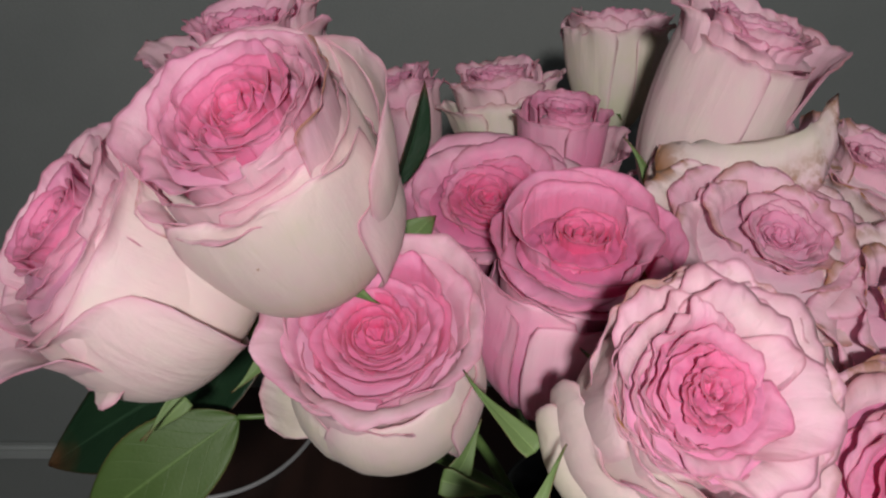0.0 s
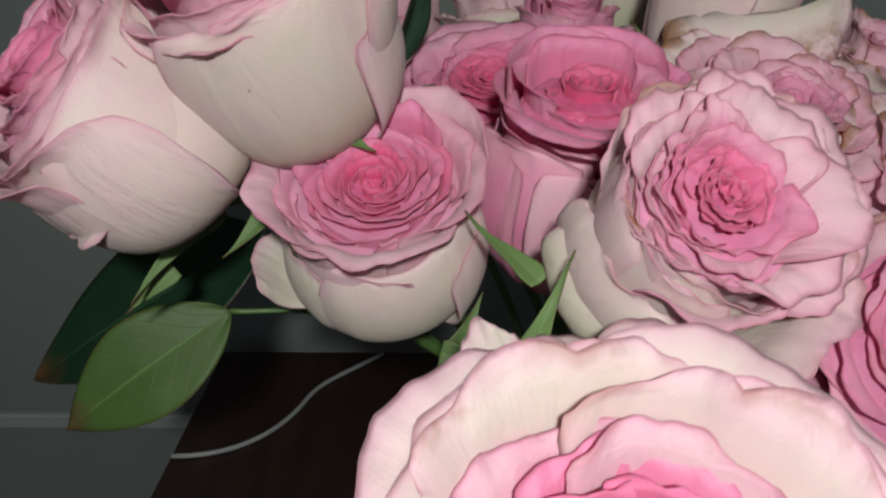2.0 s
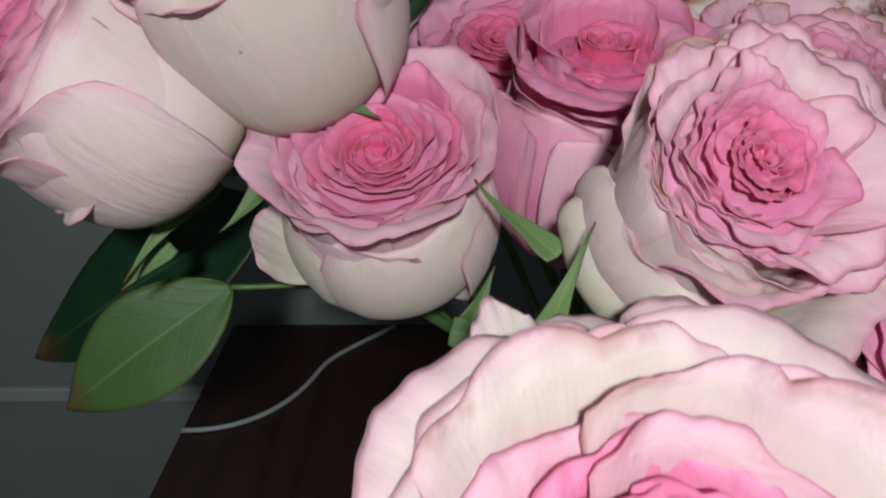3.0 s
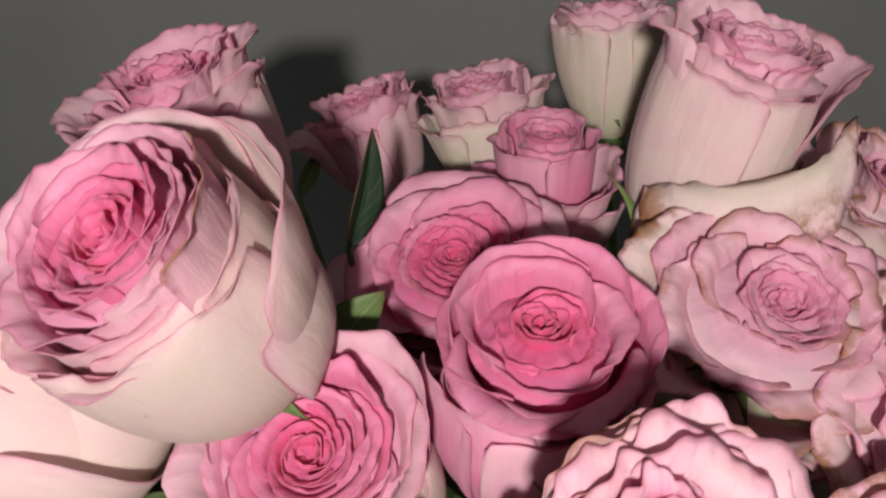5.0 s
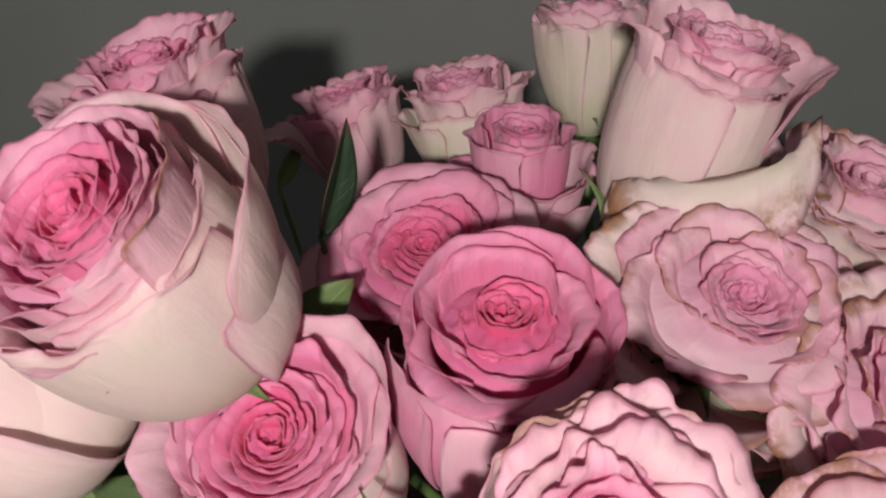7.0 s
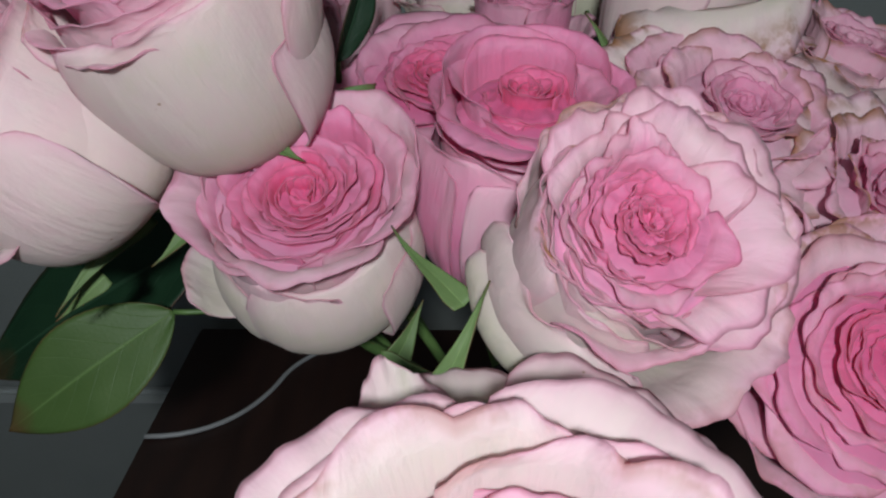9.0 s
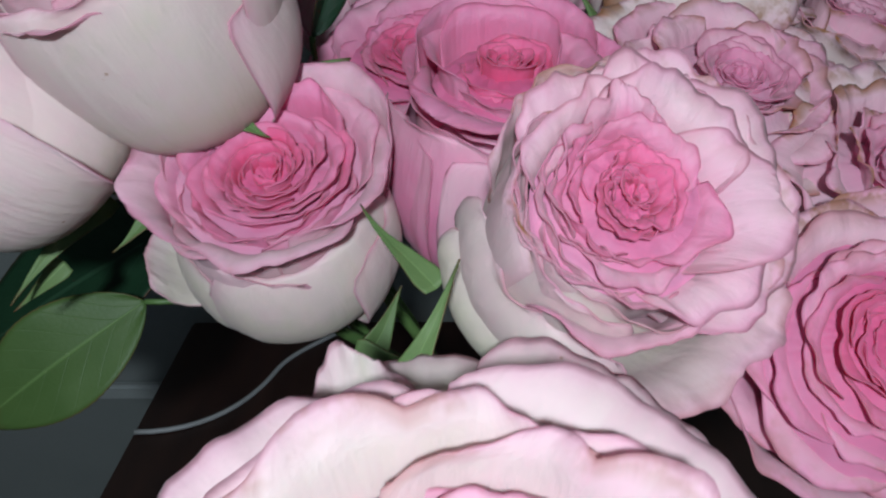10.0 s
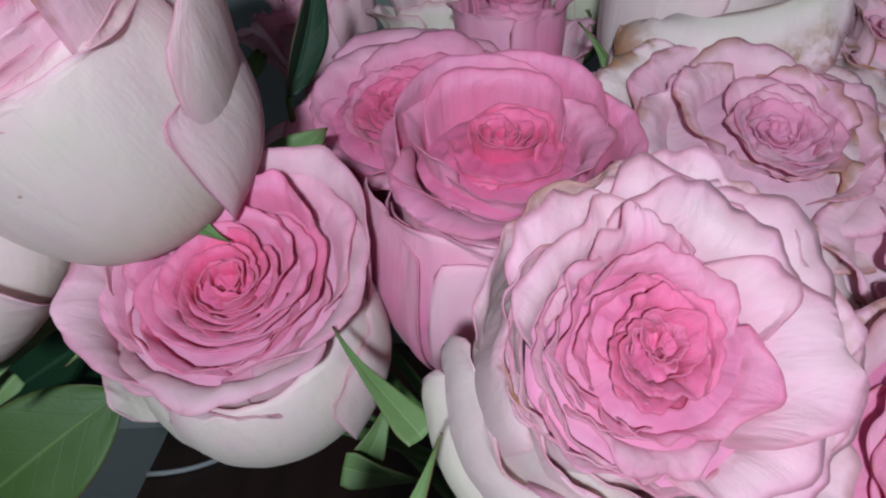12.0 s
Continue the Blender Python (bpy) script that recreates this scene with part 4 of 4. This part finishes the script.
rose("cream rose with browned, torn petal rims", (0.1690, 0.335, 0.3520), (0.25, 0.75, 0.55), 0.0350, 0.060, (12, 0.46, 0.96, 1.0, 0.9), 10, (0.44, 0.36), 0.8, [
    (0, 66, 0.56, 0.96, 0.85, 50, 0.18, 0.32), (120, 62, 0.58, 1.0, 0.85, 50, 0.18, 0.30), (-120, 62, 0.58, 1.0, 0.85, 50, 0.2, 0.30), (55, 58, 0.74, 0.92, 0.85, 50, 0.2, 0.26), (-55, 58, 0.76, 0.90, 0.85, 50, 0.22, 0.24), (180, 58, 0.76, 0.98, 0.85, 50, 0.2, 0.24),
    (5, 56, 0.88, 0.82, 0.9, 45, 0.25, 0.16, dict(wear=1.0)), (-60, 52, 1.0, 0.84, 0.88, 40, 0.3, 0.08, dict(wear=1.0, ruffle=0.0028)), (-20, 54, 0.98, 0.60, 1.0, 30, 0.25, 0.06, dict(wear=1.0)), (-90, 46, 0.96, 0.60, 1.0, 20, 0.2, 0.04), (40, 50, 1.0, 0.60, 0.95, 30, 0.25, 0.1)], seed=14, filler=(0.95, 0.1, 0.6), ruffle=0.002)
rose("mauve pink open rose low at the bouquet's side", (0.1320, 0.205, 0.3070), (0.10, 0.30, 0.94), 0.0330, 0.050, (16, 0.46, 0.92, 1.0, 0.86), 140, (0.92, 0.74), 0.3, [
    (0, 70, 0.54, 0.96, 0.8, 55, 0.14, 0.62), (120, 66, 0.54, 0.97, 0.8, 55, 0.14, 0.60), (-110, 66, 0.54, 0.97, 0.8, 50, 0.14, 0.62), (60, 60, 0.66, 0.92, 0.8, 60, 0.18, 0.54), (-45, 62, 0.66, 0.90, 0.8, 55, 0.16, 0.56), (-150, 60, 0.68, 0.92, 0.8, 60, 0.2, 0.48), (160, 60, 0.68, 0.93, 0.8, 60, 0.2, 0.50),
    (-90, 60, 0.76, 0.86, 0.82, 50, 0.18, 0.52), (0, 60, 0.78, 0.82, 0.82, 60, 0.2, 0.50), (90, 60, 0.8, 0.84, 0.82, 60, 0.2, 0.46), (-50, 60, 0.88, 0.74, 0.84, 55, 0.22, 0.46), (180, 60, 0.88, 0.84, 0.82, 55, 0.24, 0.36), (-120, 58, 0.90, 0.78, 0.84, 55, 0.22, 0.44), (40, 56, 0.94, 0.7, 0.85, 50, 0.25, 0.42),
    (-80, 54, 1.02, 0.64, 0.88, 45, 0.28, 0.40), (-25, 54, 1.02, 0.6, 0.9, 45, 0.28, 0.40), (-150, 52, 1.0, 0.72, 0.88, 45, 0.28, 0.30, dict(wear=0.8)), (150, 50, 1.0, 0.72, 0.9, 45, 0.28, 0.28, dict(wear=0.8))], fine=True, seed=15, filler=(0.99, 0.24, 0.95), flare=0.68, ruffle=0.0014)
rose("fading pink rose with dry ruffled rims", (0.1560, 0.258, 0.3260), (0.20, 0.50, 0.78), 0.0340, 0.050, (12, 0.44, 0.94, 1.0, 0.86), 70, (0.60, 0.46), 0.9, [
    (0, 62, 0.54, 0.96, 0.8, 55, 0.18, 0.40), (120, 60, 0.56, 0.98, 0.8, 55, 0.18, 0.38), (-120, 60, 0.56, 0.98, 0.8, 55, 0.18, 0.38), (60, 56, 0.70, 0.92, 0.8, 55, 0.22, 0.32), (-60, 54, 0.72, 0.90, 0.8, 60, 0.22, 0.32), (180, 56, 0.74, 0.96, 0.8, 55, 0.22, 0.30), (-110, 50, 0.86, 0.88, 0.8, 55, 0.28, 0.26), (-20, 52, 0.88, 0.78, 0.82, 55, 0.28, 0.28), (130, 52, 0.9, 0.86, 0.82, 55, 0.28, 0.26), (-70, 46, 1.02, 0.76, 0.82, 50, 0.32, 0.2), (-150, 46, 1.02, 0.86, 0.84, 50, 0.32, 0.2), (10, 46, 1.02, 0.6, 0.9, 40, 0.3, 0.2)], seed=16, flare=0.68, loose=4.0, ruffle=0.0026)
rose("wide open pale rose close to the lens, pink heart", (0.0270, 0.0915, 0.3205), (0.02, 0.60, 0.80), 0.0358, 0.050, (15, 0.36, 0.78, 0.86, 0.9), 250, (0.96, 0.80), 0.05, [
    (0, 75, 0.44, 0.86, 0.85, 45, 0.10, 0.72), (120, 70, 0.46, 0.90, 0.85, 45, 0.10, 0.70), (-120, 70, 0.46, 0.90, 0.85, 45, 0.10, 0.70), (180, 66, 0.54, 0.92, 0.85, 45, 0.12, 0.58), (60, 62, 0.56, 0.88, 0.85, 50, 0.14, 0.52), (-60, 62, 0.56, 0.88, 0.85, 50, 0.14, 0.54),
    (150, 62, 0.64, 0.95, 0.86, 35, 0.12, 0.24, dict(wear=0.2)), (-150, 62, 0.66, 0.93, 0.86, 35, 0.12, 0.26), (80, 60, 0.72, 0.88, 0.84, 45, 0.15, 0.20), (-80, 60, 0.72, 0.88, 0.84, 45, 0.15, 0.20), (0, 62, 0.72, 0.84, 0.82, 60, 0.2, 0.28),
    (-166, 56, 0.90, 1.02, 0.88, 38, 0.16, 0.15, dict(nick=4.0, wear=0.4, ruffle=0.0020)), (150, 54, 0.88, 1.02, 0.88, 38, 0.16, 0.15, dict(wear=0.4, nick=3.5, ruffle=0.0020)), (112, 56, 0.96, 0.95, 0.88, 45, 0.20, 0.14), (-116, 56, 0.96, 0.93, 0.88, 45, 0.22, 0.14), (60, 56, 0.98, 0.84, 0.85, 70, 0.3, 0.14), (-60, 56, 0.98, 0.84, 0.85, 70, 0.3, 0.14), (0, 58, 0.98, 0.8, 0.85, 70, 0.3, 0.14),
    (-130, 46, 1.08, 0.80, 0.88, 60, 0.3, 0.14, dict(wear=0.15)), (135, 50, 1.08, 0.84, 0.88, 60, 0.3, 0.14), (175, 50, 0.96, 0.86, 1.0, 30, 0.2, 0.10), (90, 50, 1.1, 0.76, 0.9, 50, 0.3, 0.14), (178, 26, 1.50, 0.22, 0.85, 45, 0.40, 0.06, dict(twist=0.01, ruffle=0.0012, drop=0.3, waist=0.7)), (152, 24, 1.56, 0.26, 0.85, 40, 0.40, 0.12, dict(twist=0.03, ruffle=0.0016, drop=0.3, waist=0.7)), (-165, 13, 1.42, 0.38, 0.85, 20, 0.30, 0.10, dict(point=3.0, drop=0.5, waist=0.7))], fine=True, seed=17, filler=(0.77, -0.10, 0.85), flare=0.72, ruffle=0.0016, sepals=())


# ---- leaves ----
def leaf(label, base, tip, width, normal, mat, stalk=None, **kw):
    top = new("rose_leaf")
    tagged(top, label, "leaf", "leaves of the bouquet")
    sheet("blade", base, tip, width, Vector(normal), mat, top, **kw)
    if stalk:
        tube("stalk", bend(base, Vector(base).lerp(Vector(stalk), 0.3), Vector(base).lerp(Vector(stalk), 0.7) + Vector((0, 0, 0.004)), stalk, 8), [0.0011] * 8, STEM, top, "thin green leaf stalk", 8)
    return top


leaf("broad green rose leaf, pale underside, beside the pale roses", (-0.084, 0.294, 0.277), (-0.149, 0.279, 0.232), 0.040, (0.25, -0.75, 0.6), LEAF_UNDER, (-0.045, 0.300, 0.272), bow=0.006, fold=0.12, seed=3, saw=0.02, widest=0.45, n=17, m=45)
leaf("broad dark green rose leaf, shade put into its colour", (-0.075, 0.330, 0.295), (-0.193, 0.344, 0.216), 0.060, (0.1, -0.65, 0.75), LEAF_DARK_SHADED, (-0.020, 0.315, 0.270), bow=0.006, fold=0.12, seed=5, saw=0.02, n=15, m=45)
leaf("small green leaf between the roses", (-0.0250, 0.2720, 0.3455), (-0.0025, 0.2815, 0.3690), 0.019, (-0.3, -0.75, 0.6), SEPAL, (-0.022, 0.300, 0.310), bow=0.003, fold=0.2, seed=11)
leaf("narrow dark rose leaf with a dry brown tip", (-0.0185, 0.312, 0.370), (-0.0070, 0.322, 0.409), 0.013, (0.75, -0.6, 0.1), LEAF_DARK_SHADED, (-0.02, 0.35, 0.28), bow=0.002, fold=0.5, seed=13)
leaf("small green sprig between the back roses", (-0.0575, 0.4101, 0.3501), (-0.0513, 0.4387, 0.3620), 0.008, (0.2, -1, 0.2), SEPAL, (-0.03, 0.37, 0.27), bow=0.002, fold=0.3, seed=17)
